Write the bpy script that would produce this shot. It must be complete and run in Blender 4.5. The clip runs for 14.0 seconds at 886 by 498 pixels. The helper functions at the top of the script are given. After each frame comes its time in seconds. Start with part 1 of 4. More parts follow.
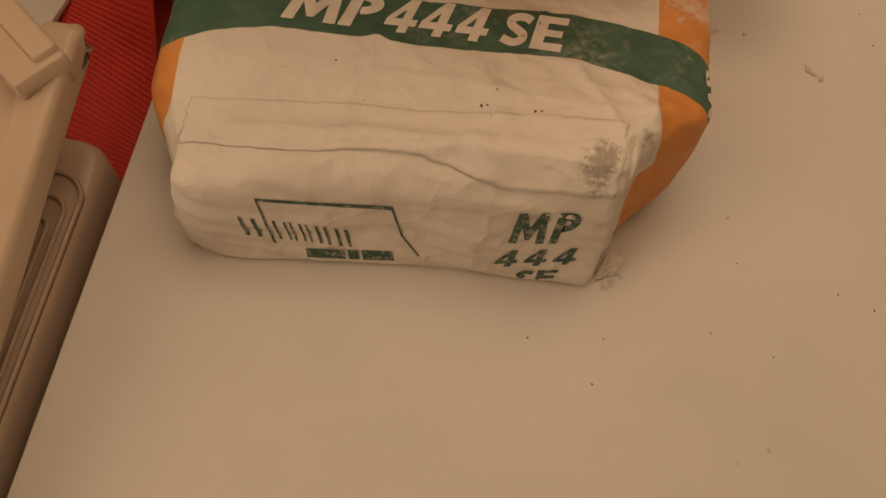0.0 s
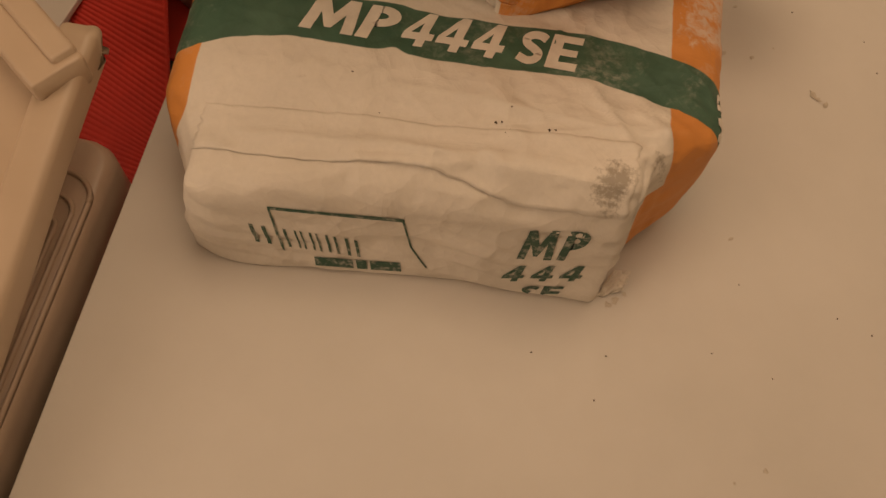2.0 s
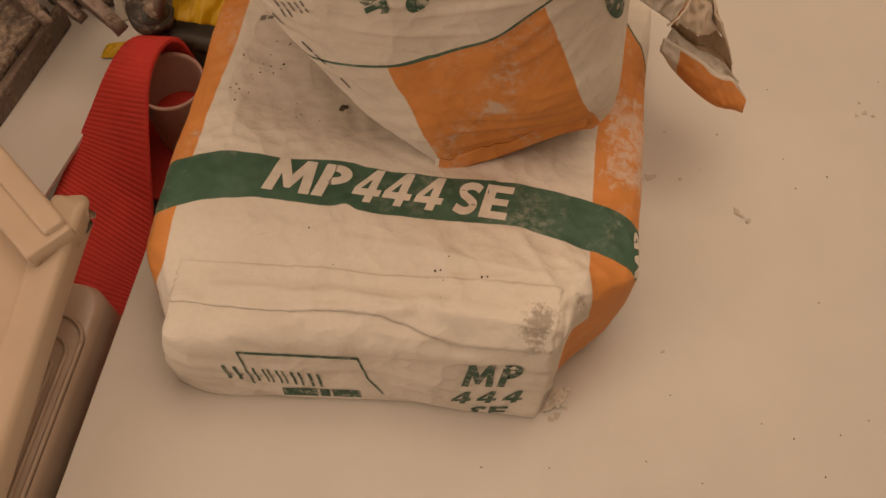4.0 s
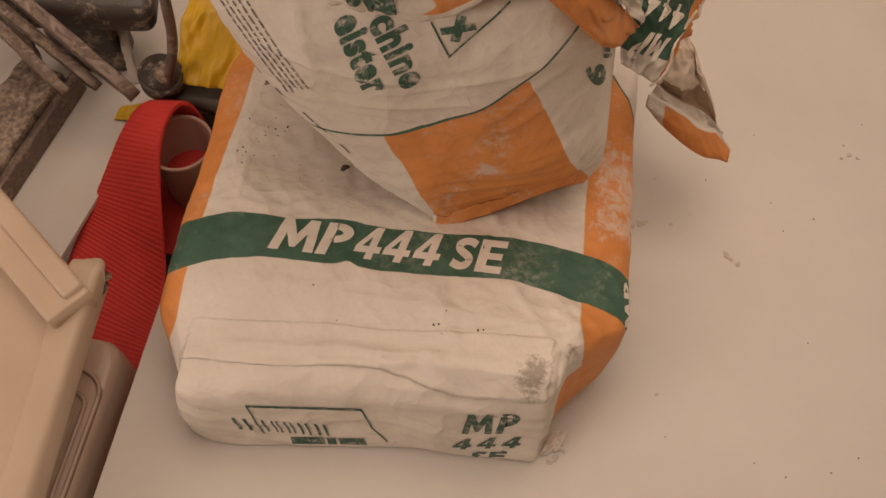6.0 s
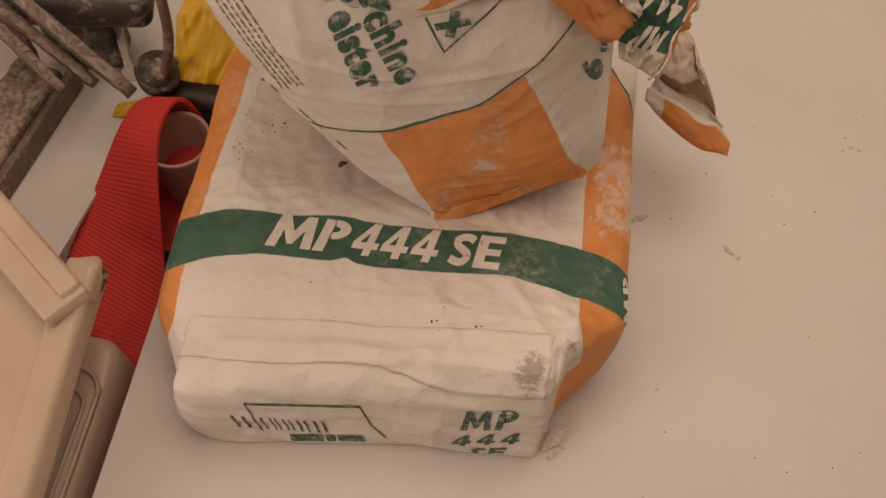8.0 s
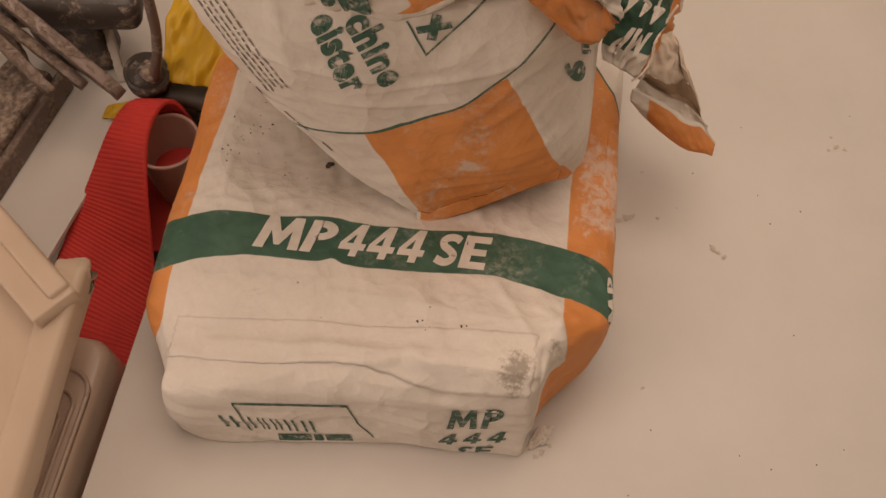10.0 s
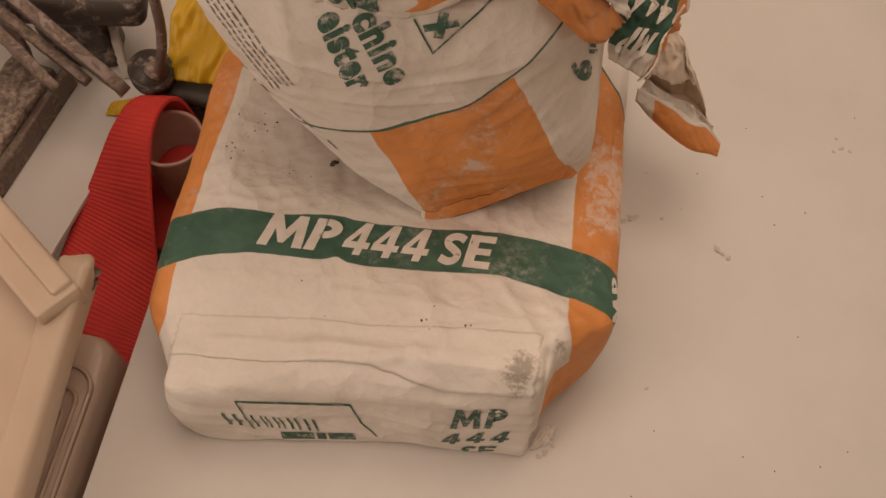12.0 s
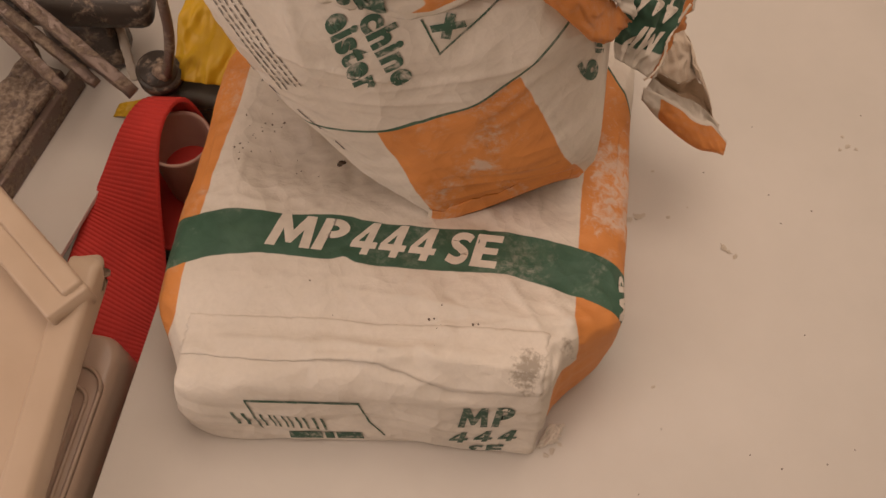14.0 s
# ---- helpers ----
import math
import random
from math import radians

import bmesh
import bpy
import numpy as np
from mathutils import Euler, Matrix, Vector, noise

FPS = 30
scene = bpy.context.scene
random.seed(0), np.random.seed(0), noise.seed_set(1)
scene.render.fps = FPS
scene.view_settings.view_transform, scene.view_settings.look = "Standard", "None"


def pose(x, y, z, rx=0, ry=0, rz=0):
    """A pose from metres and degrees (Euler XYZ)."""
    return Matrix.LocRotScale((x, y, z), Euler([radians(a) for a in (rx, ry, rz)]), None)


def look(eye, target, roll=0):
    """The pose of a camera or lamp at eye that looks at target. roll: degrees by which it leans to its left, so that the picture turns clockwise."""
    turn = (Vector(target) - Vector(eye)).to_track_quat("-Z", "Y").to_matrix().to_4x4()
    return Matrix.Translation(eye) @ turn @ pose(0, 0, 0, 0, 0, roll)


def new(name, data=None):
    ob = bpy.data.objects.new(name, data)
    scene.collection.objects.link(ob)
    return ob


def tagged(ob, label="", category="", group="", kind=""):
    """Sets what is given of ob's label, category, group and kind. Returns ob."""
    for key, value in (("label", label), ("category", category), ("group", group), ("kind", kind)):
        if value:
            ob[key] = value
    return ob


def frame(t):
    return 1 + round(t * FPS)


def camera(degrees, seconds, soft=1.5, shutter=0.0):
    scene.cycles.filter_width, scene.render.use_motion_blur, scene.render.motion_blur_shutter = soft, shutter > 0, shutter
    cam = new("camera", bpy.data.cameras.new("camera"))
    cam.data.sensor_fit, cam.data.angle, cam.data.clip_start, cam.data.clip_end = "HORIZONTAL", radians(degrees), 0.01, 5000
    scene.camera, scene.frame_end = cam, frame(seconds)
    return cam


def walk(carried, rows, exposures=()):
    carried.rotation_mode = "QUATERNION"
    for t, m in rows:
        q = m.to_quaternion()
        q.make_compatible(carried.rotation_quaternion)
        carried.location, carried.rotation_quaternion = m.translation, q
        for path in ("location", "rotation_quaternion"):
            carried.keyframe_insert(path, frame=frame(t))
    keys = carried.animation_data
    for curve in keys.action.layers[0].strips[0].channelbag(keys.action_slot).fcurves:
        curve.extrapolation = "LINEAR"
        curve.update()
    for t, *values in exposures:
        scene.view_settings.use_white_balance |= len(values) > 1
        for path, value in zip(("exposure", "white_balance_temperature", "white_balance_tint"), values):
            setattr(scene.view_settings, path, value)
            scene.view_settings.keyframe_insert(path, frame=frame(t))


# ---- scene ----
cam = camera(56.9, 14.0)
PATH = [
    (0, (0.127, 0.109, 0.726), (0.104, 0.869, -1.124), 8.8),
    (0.5, (0.116, 0.11, 0.726), (0.089, 0.868, -1.124), 10.4),
    (1, (0.111, 0.107, 0.726), (0.102, 0.864, -1.125), 12.8),
    (1.5, (0.105, 0.104, 0.726), (0.114, 0.861, -1.125), 13.4),
    (2, (0.105, 0.113, 0.734), (0.115, 0.881, -1.113), 13.0),
    (2.5, (0.106, 0.134, 0.782), (0.093, 0.933, -1.051), 11.2),
    (3, (0.126, 0.156, 0.835), (0.087, 1.014, -0.971), 8.9),
    (3.5, (0.144, 0.162, 0.849), (0.107, 1.018, -0.958), 8.6),
    (4, (0.145, 0.165, 0.854), (0.113, 1.027, -0.951), 8.3),
    (6.5, (0.155, 0.179, 0.909), (0.079, 1.089, -0.871), 4.7),
    (7, (0.154, 0.177, 0.905), (0.076, 1.08, -0.878), 4.6),
    (7.5, (0.156, 0.184, 0.902), (0.079, 1.075, -0.887), 4.4),
    (10, (0.172, 0.184, 0.91), (0.102, 1.072, -0.881), 4.5),
    (10.5, (0.172, 0.183, 0.909), (0.102, 1.071, -0.882), 4.3),
    (11, (0.171, 0.182, 0.907), (0.102, 1.061, -0.888), 4.5),
    (11.5, (0.171, 0.181, 0.906), (0.099, 1.062, -0.888), 4.6),
    (12, (0.168, 0.184, 0.908), (0.097, 1.07, -0.883), 4.8),
    (12.5, (0.17, 0.18, 0.907), (0.095, 1.063, -0.886), 4.6),
    (13, (0.166, 0.179, 0.907), (0.091, 1.056, -0.889), 4.6),
    (13.5, (0.167, 0.18, 0.909), (0.089, 1.065, -0.883), 4.2),
    (14, (0.166, 0.182, 0.911), (0.083, 1.065, -0.881), 3.9),
]
EXPOSURES = [(0, -0.4, 8600, 10), (2.0, -0.38, 8600, 10), (3.0, -0.15, 8000, 10), (4.2, -0.1, 7400, 10), (6.5, 0.0, 6500, 10), (14.0, 0.0, 6500, 10)]
walk(cam, [(t, look(eye, target, roll)) for t, eye, target, roll in PATH], EXPOSURES)

# ---- world and light ----
world = bpy.data.worlds.new("sky")
world.use_nodes = True
scene.world = world
wn = world.node_tree.nodes
sky = wn.new("ShaderNodeTexSky")
sky.sky_type, sky.sun_disc, sky.sun_elevation, sky.sun_rotation = "NISHITA", False, radians(35), radians(200)
wn["Background"].inputs["Strength"].default_value = 0.1
world.node_tree.links.new(sky.outputs[0], wn["Background"].inputs["Color"])


def area_lamp(name, eye, target, sx, sy, watts, colour):
    data = bpy.data.lights.new(name, "AREA")
    data.shape, data.size, data.size_y, data.energy, data.color = "RECTANGLE", sx, sy, watts, colour
    ob = new(name, data)
    ob.matrix_world = look(eye, target)
    return ob


ROOM = (-1.7, 2.3, -1.9, 2.6, -0.74, 1.86)  # x0 x1 y0 y1 floor ceiling
# two added lights, sources unseen: one at an assumed window, one warm overhead
area_lamp("added_side_light", (ROOM[0] - 0.03, -0.9, 1.1), (0.1, 0.6, 0.15), 1.3, 1.3, 23, (1.0, 0.762, 0.622))
area_lamp("added_top_light", (0.27, 1.12, ROOM[5] - 0.09), (0.27, 1.12, 0.0), 1.5, 1.5, 22.5, (1.0, 0.772, 0.625))

# ---- materials ----


class Mat:
    """A small builder for node materials."""

    def __init__(self, name, rough=0.6, metal=0.0):
        self.m = bpy.data.materials.new(name)
        self.m.use_nodes = True
        self.t = self.m.node_tree
        self.b = self.t.nodes["Principled BSDF"]
        self.b.inputs["Roughness"].default_value, self.b.inputs["Metallic"].default_value = rough, metal
        self.coord = self.t.nodes.new("ShaderNodeTexCoord").outputs["Object"]

    def node(self, kind, **kw):
        n = self.t.nodes.new(kind)
        for k, v in kw.items():
            n.inputs[k].default_value = v
        return n

    def link(self, a, b):
        self.t.links.new(a, b)

    def noise(self, scale, detail=4, rough=0.55, dist=0.0, stretch=None, offset=(0, 0, 0)):
        n = self.node("ShaderNodeTexNoise", Scale=scale, Detail=detail, Roughness=rough, Distortion=dist)
        mp = self.node("ShaderNodeMapping")
        mp.inputs["Scale"].default_value = stretch or (1, 1, 1)
        mp.inputs["Location"].default_value = offset
        self.link(self.coord, mp.inputs["Vector"])
        self.link(mp.outputs[0], n.inputs["Vector"])
        return n.outputs["Fac"]

    def ramp(self, fac, lo, hi, a=0.0, b=1.0):
        n = self.node("ShaderNodeMapRange")
        n.clamp = True
        for k, v in (("From Min", lo), ("From Max", hi), ("To Min", a), ("To Max", b)):
            n.inputs[k].default_value = v
        self.link(fac, n.inputs["Value"])
        return n.outputs[0]

    def math(self, op, a, b):
        n = self.t.nodes.new("ShaderNodeMath")
        n.operation = op
        for i, v in enumerate((a, b)):
            if isinstance(v, (int, float)):
                n.inputs[i].default_value = v
            else:
                self.link(v, n.inputs[i])
        return n.outputs[0]

    def mix(self, fac, a, b):
        n = self.t.nodes.new("ShaderNodeMix")
        n.data_type = "RGBA"
        for i, v in ((0, fac), (6, a), (7, b)):
            if isinstance(v, tuple):
                n.inputs[i].default_value = (*v, 1)
            elif isinstance(v, (int, float)):
                n.inputs[i].default_value = v
            else:
                self.link(v, n.inputs[i])
        return n.outputs[2]

    def attr(self, name):
        n = self.t.nodes.new("ShaderNodeAttribute")
        n.attribute_name = name
        return n.outputs["Fac"]

    def colour(self, c):
        if isinstance(c, tuple):
            self.b.inputs["Base Color"].default_value = (*c, 1)
        else:
            self.link(c, self.b.inputs["Base Color"])
        return self

    def bump(self, height, strength=0.3, distance=0.001):
        n = self.node("ShaderNodeBump", Strength=strength, Distance=distance)
        old = self.b.inputs["Normal"].links
        if old:
            self.link(old[0].from_socket, n.inputs["Normal"])
        self.link(height, n.inputs["Height"])
        self.link(n.outputs[0], self.b.inputs["Normal"])
        return self

    def rough(self, v):
        self.link(v, self.b.inputs["Roughness"])
        return self


def plain(name, c1, c2, rough, scale=20, bump=0.15, metal=0.0, bscale=200, bdist=0.0005):
    k = Mat(name, rough, metal)
    k.colour(k.mix(k.ramp(k.noise(scale), 0.35, 0.7), c1, c2))
    k.bump(k.noise(bscale, 3), bump, bdist)
    return k


WHITE, ORANGE, GREEN = (0.72, 0.66, 0.58), (0.68, 0.27, 0.07), (0.036, 0.098, 0.062)


def paper_material(name, dusty=0.5, sheer=0.0):
    """Sack paper, with its orange and green print set by two signed distances kept on the mesh."""
    k = Mat(name, 0.62)
    wob = k.ramp(k.noise(60, 3), 0, 1, -0.0012, 0.0012)
    o = k.ramp(k.math("ADD", k.attr("orange"), wob), -0.0006, 0.0006)
    g = k.ramp(k.math("ADD", k.attr("green"), wob), -0.0005, 0.0005)
    near = k.math("ABSOLUTE", k.math("ADD", k.attr("line"), -1.0), 0.0)
    g = k.math("MAXIMUM", g, k.ramp(near, 0.0019, 0.0025, 1.0, 0.0))
    paper = k.mix(k.ramp(k.noise(9, 5), 0.35, 0.7), WHITE, tuple(c * 0.9 for c in WHITE))
    orange = k.mix(k.ramp(k.noise(14, 5), 0.3, 0.75), ORANGE, (0.58, 0.22, 0.055))
    green = k.mix(k.ramp(k.noise(30, 6), 0.4, 0.75), GREEN, (0.06, 0.135, 0.09))
    paper = k.mix(k.ramp(k.noise(190, 3, 0.7), 0.35, 0.7, 0.0, 0.35), paper, tuple(c * 0.82 for c in WHITE))
    smudge = k.math("MULTIPLY", k.ramp(k.noise(5, 6, 0.7, 0.8), 0.5, 0.75), 0.2)
    paper = k.mix(smudge, paper, (0.50, 0.44, 0.36))
    col = k.mix(g, k.mix(o, paper, orange), green)
    dust = k.math("MULTIPLY", k.ramp(k.noise(11, 6, 0.7, 0.6), 0.52, 0.72), k.ramp(k.noise(120, 4, 0.7), 0.42, 0.62))
    col = k.mix(k.math("MULTIPLY", dust, k.math("MULTIPLY", dusty, k.ramp(k.math("ADD", o, g), 0, 1, 0.25, 1))), col, (0.62, 0.58, 0.52))
    scuff = k.ramp(k.math("ADD", k.attr("dust"), k.ramp(k.noise(75, 6, 0.72, 0.5), 0, 1, -0.55, 0.55)), 0.40, 0.60)
    col = k.mix(k.math("MULTIPLY", scuff, 0.62), col, (0.66, 0.60, 0.53))
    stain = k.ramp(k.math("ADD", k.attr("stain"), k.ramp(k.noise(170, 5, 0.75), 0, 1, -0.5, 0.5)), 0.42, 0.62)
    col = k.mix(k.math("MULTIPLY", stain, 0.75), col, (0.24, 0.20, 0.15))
    k.colour(col)
    vor = k.node("ShaderNodeTexVoronoi", Scale=15.0, Randomness=1.0)
    warp = k.node("ShaderNodeTexNoise", Scale=6.0, Detail=3.0)
    mixv = k.t.nodes.new("ShaderNodeVectorMath")
    mixv.operation = "MULTIPLY_ADD"
    mixv.inputs[1].default_value = (0.12, 0.12, 0.12)
    k.link(k.coord, warp.inputs["Vector"])
    k.link(warp.outputs["Color"], mixv.inputs[0])
    k.link(k.coord, mixv.inputs[2])
    k.link(mixv.outputs[0], vor.inputs["Vector"])
    k.bump(vor.outputs["Distance"], 0.55, 0.012)
    vor2 = k.node("ShaderNodeTexVoronoi", Scale=46.0, Randomness=1.0)
    k.link(mixv.outputs[0], vor2.inputs["Vector"])
    k.bump(vor2.outputs["Distance"], 0.4, 0.004)
    k.bump(k.noise(22, 4, 0.55, 1.2), 0.4, 0.004)
    k.bump(k.noise(400, 2), 0.12, 0.0004)
    if sheer:
        # a single ply lets some of the light through
        t = k.t.nodes.new("ShaderNodeBsdfTranslucent")
        k.link(col, t.inputs["Color"])
        both = k.node("ShaderNodeMixShader", Fac=sheer)
        k.link(k.b.outputs[0], both.inputs[1])
        k.link(t.outputs[0], both.inputs[2])
        k.link(both.outputs[0], k.t.nodes["Material Output"].inputs["Surface"])
    return k.m


M_paper = paper_material("sack_paper")
M_paper_old = paper_material("sack_paper_dusty", 0.9)
M_paper_sheer = paper_material("sack_paper_single_ply", 0.3, 0.25)


def ink_material(name, c, wear=0.5, scale=150):
    k = Mat(name, 0.6)
    worn = k.math("MULTIPLY", k.ramp(k.noise(scale, 5, 0.7, 0.4), 0.50, 0.64), wear)
    k.colour(k.mix(worn, c, (0.55, 0.5, 0.44)))
    return k.m


M_ink = ink_material("green_ink", (0.03, 0.085, 0.055), 0.55)
M_ink_worn = ink_material("worn_green_ink", (0.035, 0.095, 0.062), 0.85, 85)
M_ink_dark = ink_material("black_ink", (0.03, 0.03, 0.028), 0.2)
M_ink_grey = ink_material("grey_ink", (0.17, 0.155, 0.135), 0.6)
M_ink_white = plain("unprinted_paper", WHITE, tuple(c * 0.86 for c in WHITE), 0.62, 60).m
k = Mat("white_laminate", 0.5)
k.colour(k.mix(k.ramp(k.noise(5, 5), 0.3, 0.75), (0.62, 0.58, 0.53), (0.565, 0.53, 0.48)))
k.rough(k.ramp(k.noise(40, 5), 0.3, 0.7, 0.46, 0.62))
k.bump(k.noise(300, 2), 0.06, 0.0003)
M_laminate = k.m
M_plastic = plain("cream_plastic", (0.53, 0.41, 0.305), (0.48, 0.365, 0.265), 0.42, 12, 0.1).m
M_plastic_clear = plain("milky_plastic", (0.56, 0.43, 0.335), (0.50, 0.375, 0.285), 0.28, 15, 0.08).m
k = Mat("red_foam", 0.75)
k.colour(k.mix(k.ramp(k.noise(25, 5), 0.3, 0.7), (0.60, 0.040, 0.030), (0.50, 0.032, 0.025)))
k.bump(k.noise(500, 2), 0.25, 0.0005)
M_red = k.m
k = plain("smoked_plastic", (0.50, 0.31, 0.26), (0.42, 0.25, 0.21), 0.3, 18, 0.06)
k.b.inputs["Transmission Weight"].default_value = 0.08
M_cup = k.m
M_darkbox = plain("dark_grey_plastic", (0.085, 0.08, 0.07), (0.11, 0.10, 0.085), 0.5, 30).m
k = Mat("yellow_film", 0.5)
k.colour(k.mix(k.ramp(k.noise(10, 4), 0.3, 0.7), (0.60, 0.36, 0.010), (0.50, 0.29, 0.008)))
k.bump(k.noise(28, 4, 0.6, 0.6), 0.4, 0.004)
M_yellow = k.m


def crusted(name, base, metal, amount):
    k = Mat(name, 0.55, metal)
    c = k.ramp(k.noise(38, 6, 0.7, 0.4), 0.62 - amount, 0.70 - amount)
    k.colour(k.mix(c, base, k.mix(k.ramp(k.noise(160, 4), 0.35, 0.65), (0.33, 0.26, 0.20), (0.14, 0.10, 0.075))))
    k.rough(k.ramp(c, 0, 1, 0.4, 0.9))
    k.bump(c, 0.5, 0.002)
    k.bump(k.noise(220, 4), 0.5, 0.001)
    return k.m


M_steel = crusted("plaster_splashed_steel", (0.15, 0.105, 0.085), 0.3, 0.15)
M_black = crusted("plaster_splashed_black", (0.05, 0.04, 0.034), 0.0, 0.09)
M_crust = crusted("dried_plaster", (0.12, 0.085, 0.07), 0.0, 0.22)
M_green = crusted("green_tool_plastic", (0.04, 0.10, 0.03), 0.0, 0.08)
M_crumb = plain("plaster_crumb", (0.56, 0.50, 0.42), (0.47, 0.41, 0.34), 0.9, 80).m
M_speck = plain("dark_speck", (0.10, 0.07, 0.045), (0.06, 0.04, 0.03), 0.9, 80).m
M_tear = plain("torn_paper_edge", (0.66, 0.58, 0.48), (0.56, 0.46, 0.36), 0.8, 60, 0.4).m
M_kraft = plain("brown_inner_paper", (0.50, 0.38, 0.27), (0.40, 0.29, 0.2), 0.8, 25, 0.3, bscale=60, bdist=0.002).m
M_kraft_dusty = plain("dusty_inner_paper", (0.62, 0.53, 0.43), (0.48, 0.38, 0.29), 0.9, 55, 0.5, bscale=90, bdist=0.002).m
M_wall = plain("painted_wall", (0.78, 0.74, 0.68), (0.74, 0.70, 0.64), 0.8, 4).m
M_floor = plain("floor_screed", (0.34, 0.31, 0.28), (0.26, 0.24, 0.21), 0.8, 6).m
M_frame = plain("window_frame_paint", (0.8, 0.78, 0.74), (0.75, 0.73, 0.7), 0.4).m
M_lamp = Mat("lamp_diffuser", 0.5).colour((0.85, 0.82, 0.76)).m

# ---- mesh helpers ----


def mesh_of(name, bm, material, smooth=True):
    me = bpy.data.meshes.new(name)
    bm.to_mesh(me)
    bm.free()
    for m in material if isinstance(material, (list, tuple)) else (material,):
        me.materials.append(m)
    if smooth:
        for p in me.polygons:
            p.use_smooth = True
    return me


def part(name, bm, material, parent=None, label="", smooth=True):
    """One mesh object, under a thing or a part."""
    ob = new(name, mesh_of(name, bm, material, smooth))
    if parent is not None:
        ob.parent = parent
    return tagged(ob, label)


def thing(name, label, category, group="", kind=""):
    return tagged(new(name), label, category, group, kind)


def box(x0, x1, y0, y1, z0, z1, bevel=0.0, seg=2, m=None):
    bm = bmesh.new()
    bmesh.ops.create_cube(bm, size=1)
    for v in bm.verts:
        v.co = Vector(((x0 + x1) / 2 + v.co.x * (x1 - x0), (y0 + y1) / 2 + v.co.y * (y1 - y0), (z0 + z1) / 2 + v.co.z * (z1 - z0)))
    if bevel:
        bmesh.ops.bevel(bm, geom=bm.edges[:], offset=bevel, segments=seg, profile=0.5, affect="EDGES")
    if m is not None:
        bmesh.ops.transform(bm, matrix=m, verts=bm.verts)
    return bm


def sweep(points, profile, closed=True, up=(0, 0, 1)):
    """A profile of (side, up) offsets carried along points, capped; profile may be a function of the step."""
    bm = bmesh.new()
    rings = []
    pts = [Vector(p) for p in points]
    for i, p in enumerate(pts):
        d = (pts[min(i + 1, len(pts) - 1)] - pts[max(i - 1, 0)]).normalized()
        side = d.cross(Vector(up)).normalized()
        top = side.cross(d)
        ring = profile(i / (len(pts) - 1)) if callable(profile) else profile
        rings.append([bm.verts.new(p + side * a + top * b) for a, b in ring])
    n = len(rings[0])
    for a, b in zip(rings, rings[1:]):
        for j in range(n if closed else n - 1):
            bm.faces.new((a[j], a[(j + 1) % n], b[(j + 1) % n], b[j]))
    if closed:
        bm.faces.new(rings[0][::-1])
        bm.faces.new(rings[-1])
    bmesh.ops.recalc_face_normals(bm, faces=bm.faces)
    return bm


def circle(r, n=16):
    return [(r * math.cos(2 * math.pi * i / n), r * math.sin(2 * math.pi * i / n)) for i in range(n)]


def rounded(w, h, r, n=4):
    out = []
    for cx, cy, a in ((w - r, h - r, 0), (-w + r, h - r, 90), (-w + r, -h + r, 180), (w - r, -h + r, 270)):
        out += [(cx + r * math.cos(radians(a + 90 * i / n)), cy + r * math.sin(radians(a + 90 * i / n))) for i in range(n + 1)]
    return out


def ss(a, b, v):
    v = min(1, max(0, (v - a) / (b - a)))
    return v * v * (3 - 2 * v)


def lerp(a, b, f):
    return a + (b - a) * f


def curve(f, table):
    """Value of f on a smooth curve through a short table of (f, value)."""
    if f <= table[0][0]:
        return table[0][1]
    for i in range(len(table) - 1):
        (a, va), (b, vb) = table[i], table[i + 1]
        if f <= b:
            m = (vb - va) / (b - a)
            ma = m if i == 0 else 0.5 * (m + (va - table[i - 1][1]) / (a - table[i - 1][0]))
            mb = m if i + 2 == len(table) else 0.5 * (m + (table[i + 2][1] - vb) / (table[i + 2][0] - b))
            t, h = (f - a) / (b - a), b - a
            return va * (1 + 2 * t) * (1 - t) ** 2 + ma * h * t * (1 - t) ** 2 + vb * t * t * (3 - 2 * t) + mb * h * t * t * (t - 1)
    return table[-1][1]


def spline(pts, n):
    """Points of a smooth curve through pts."""
    p = [Vector(q) for q in pts]
    p = [2 * p[0] - p[1]] + p + [2 * p[-1] - p[-2]]
    out = []
    for s in range(n + 1):
        f = s / n * (len(p) - 3)
        i = min(int(f), len(p) - 4)
        t = f - i
        a, b, c, d = p[i:i + 4]
        out.append(0.5 * (2 * b + (c - a) * t + (2 * a - 5 * b + 4 * c - d) * t * t + (3 * b - a - 3 * c + d) * t ** 3))
    return out


def facets(p, scale, seed):
    """Crumpled paper: cones with sharp valleys between them, about 0 on average."""
    return noise.voronoi(Vector((p[0] * scale + seed, p[1] * scale, p[2] * scale)))[0][0] - 0.45


def n3(x, y, z):
    return noise.noise(Vector((x, y, z)))


def ridged(x, y, z):
    return 1 - abs(noise.noise(Vector((x, y, z)))) * 2


# ---- room and tables ----
x0, x1, y0, y1, zf, zc = ROOM


def setting(name, bm, material, label, smooth=False):
    return tagged(part(name, bm, material, None, label, smooth), "", "", "", "structure")


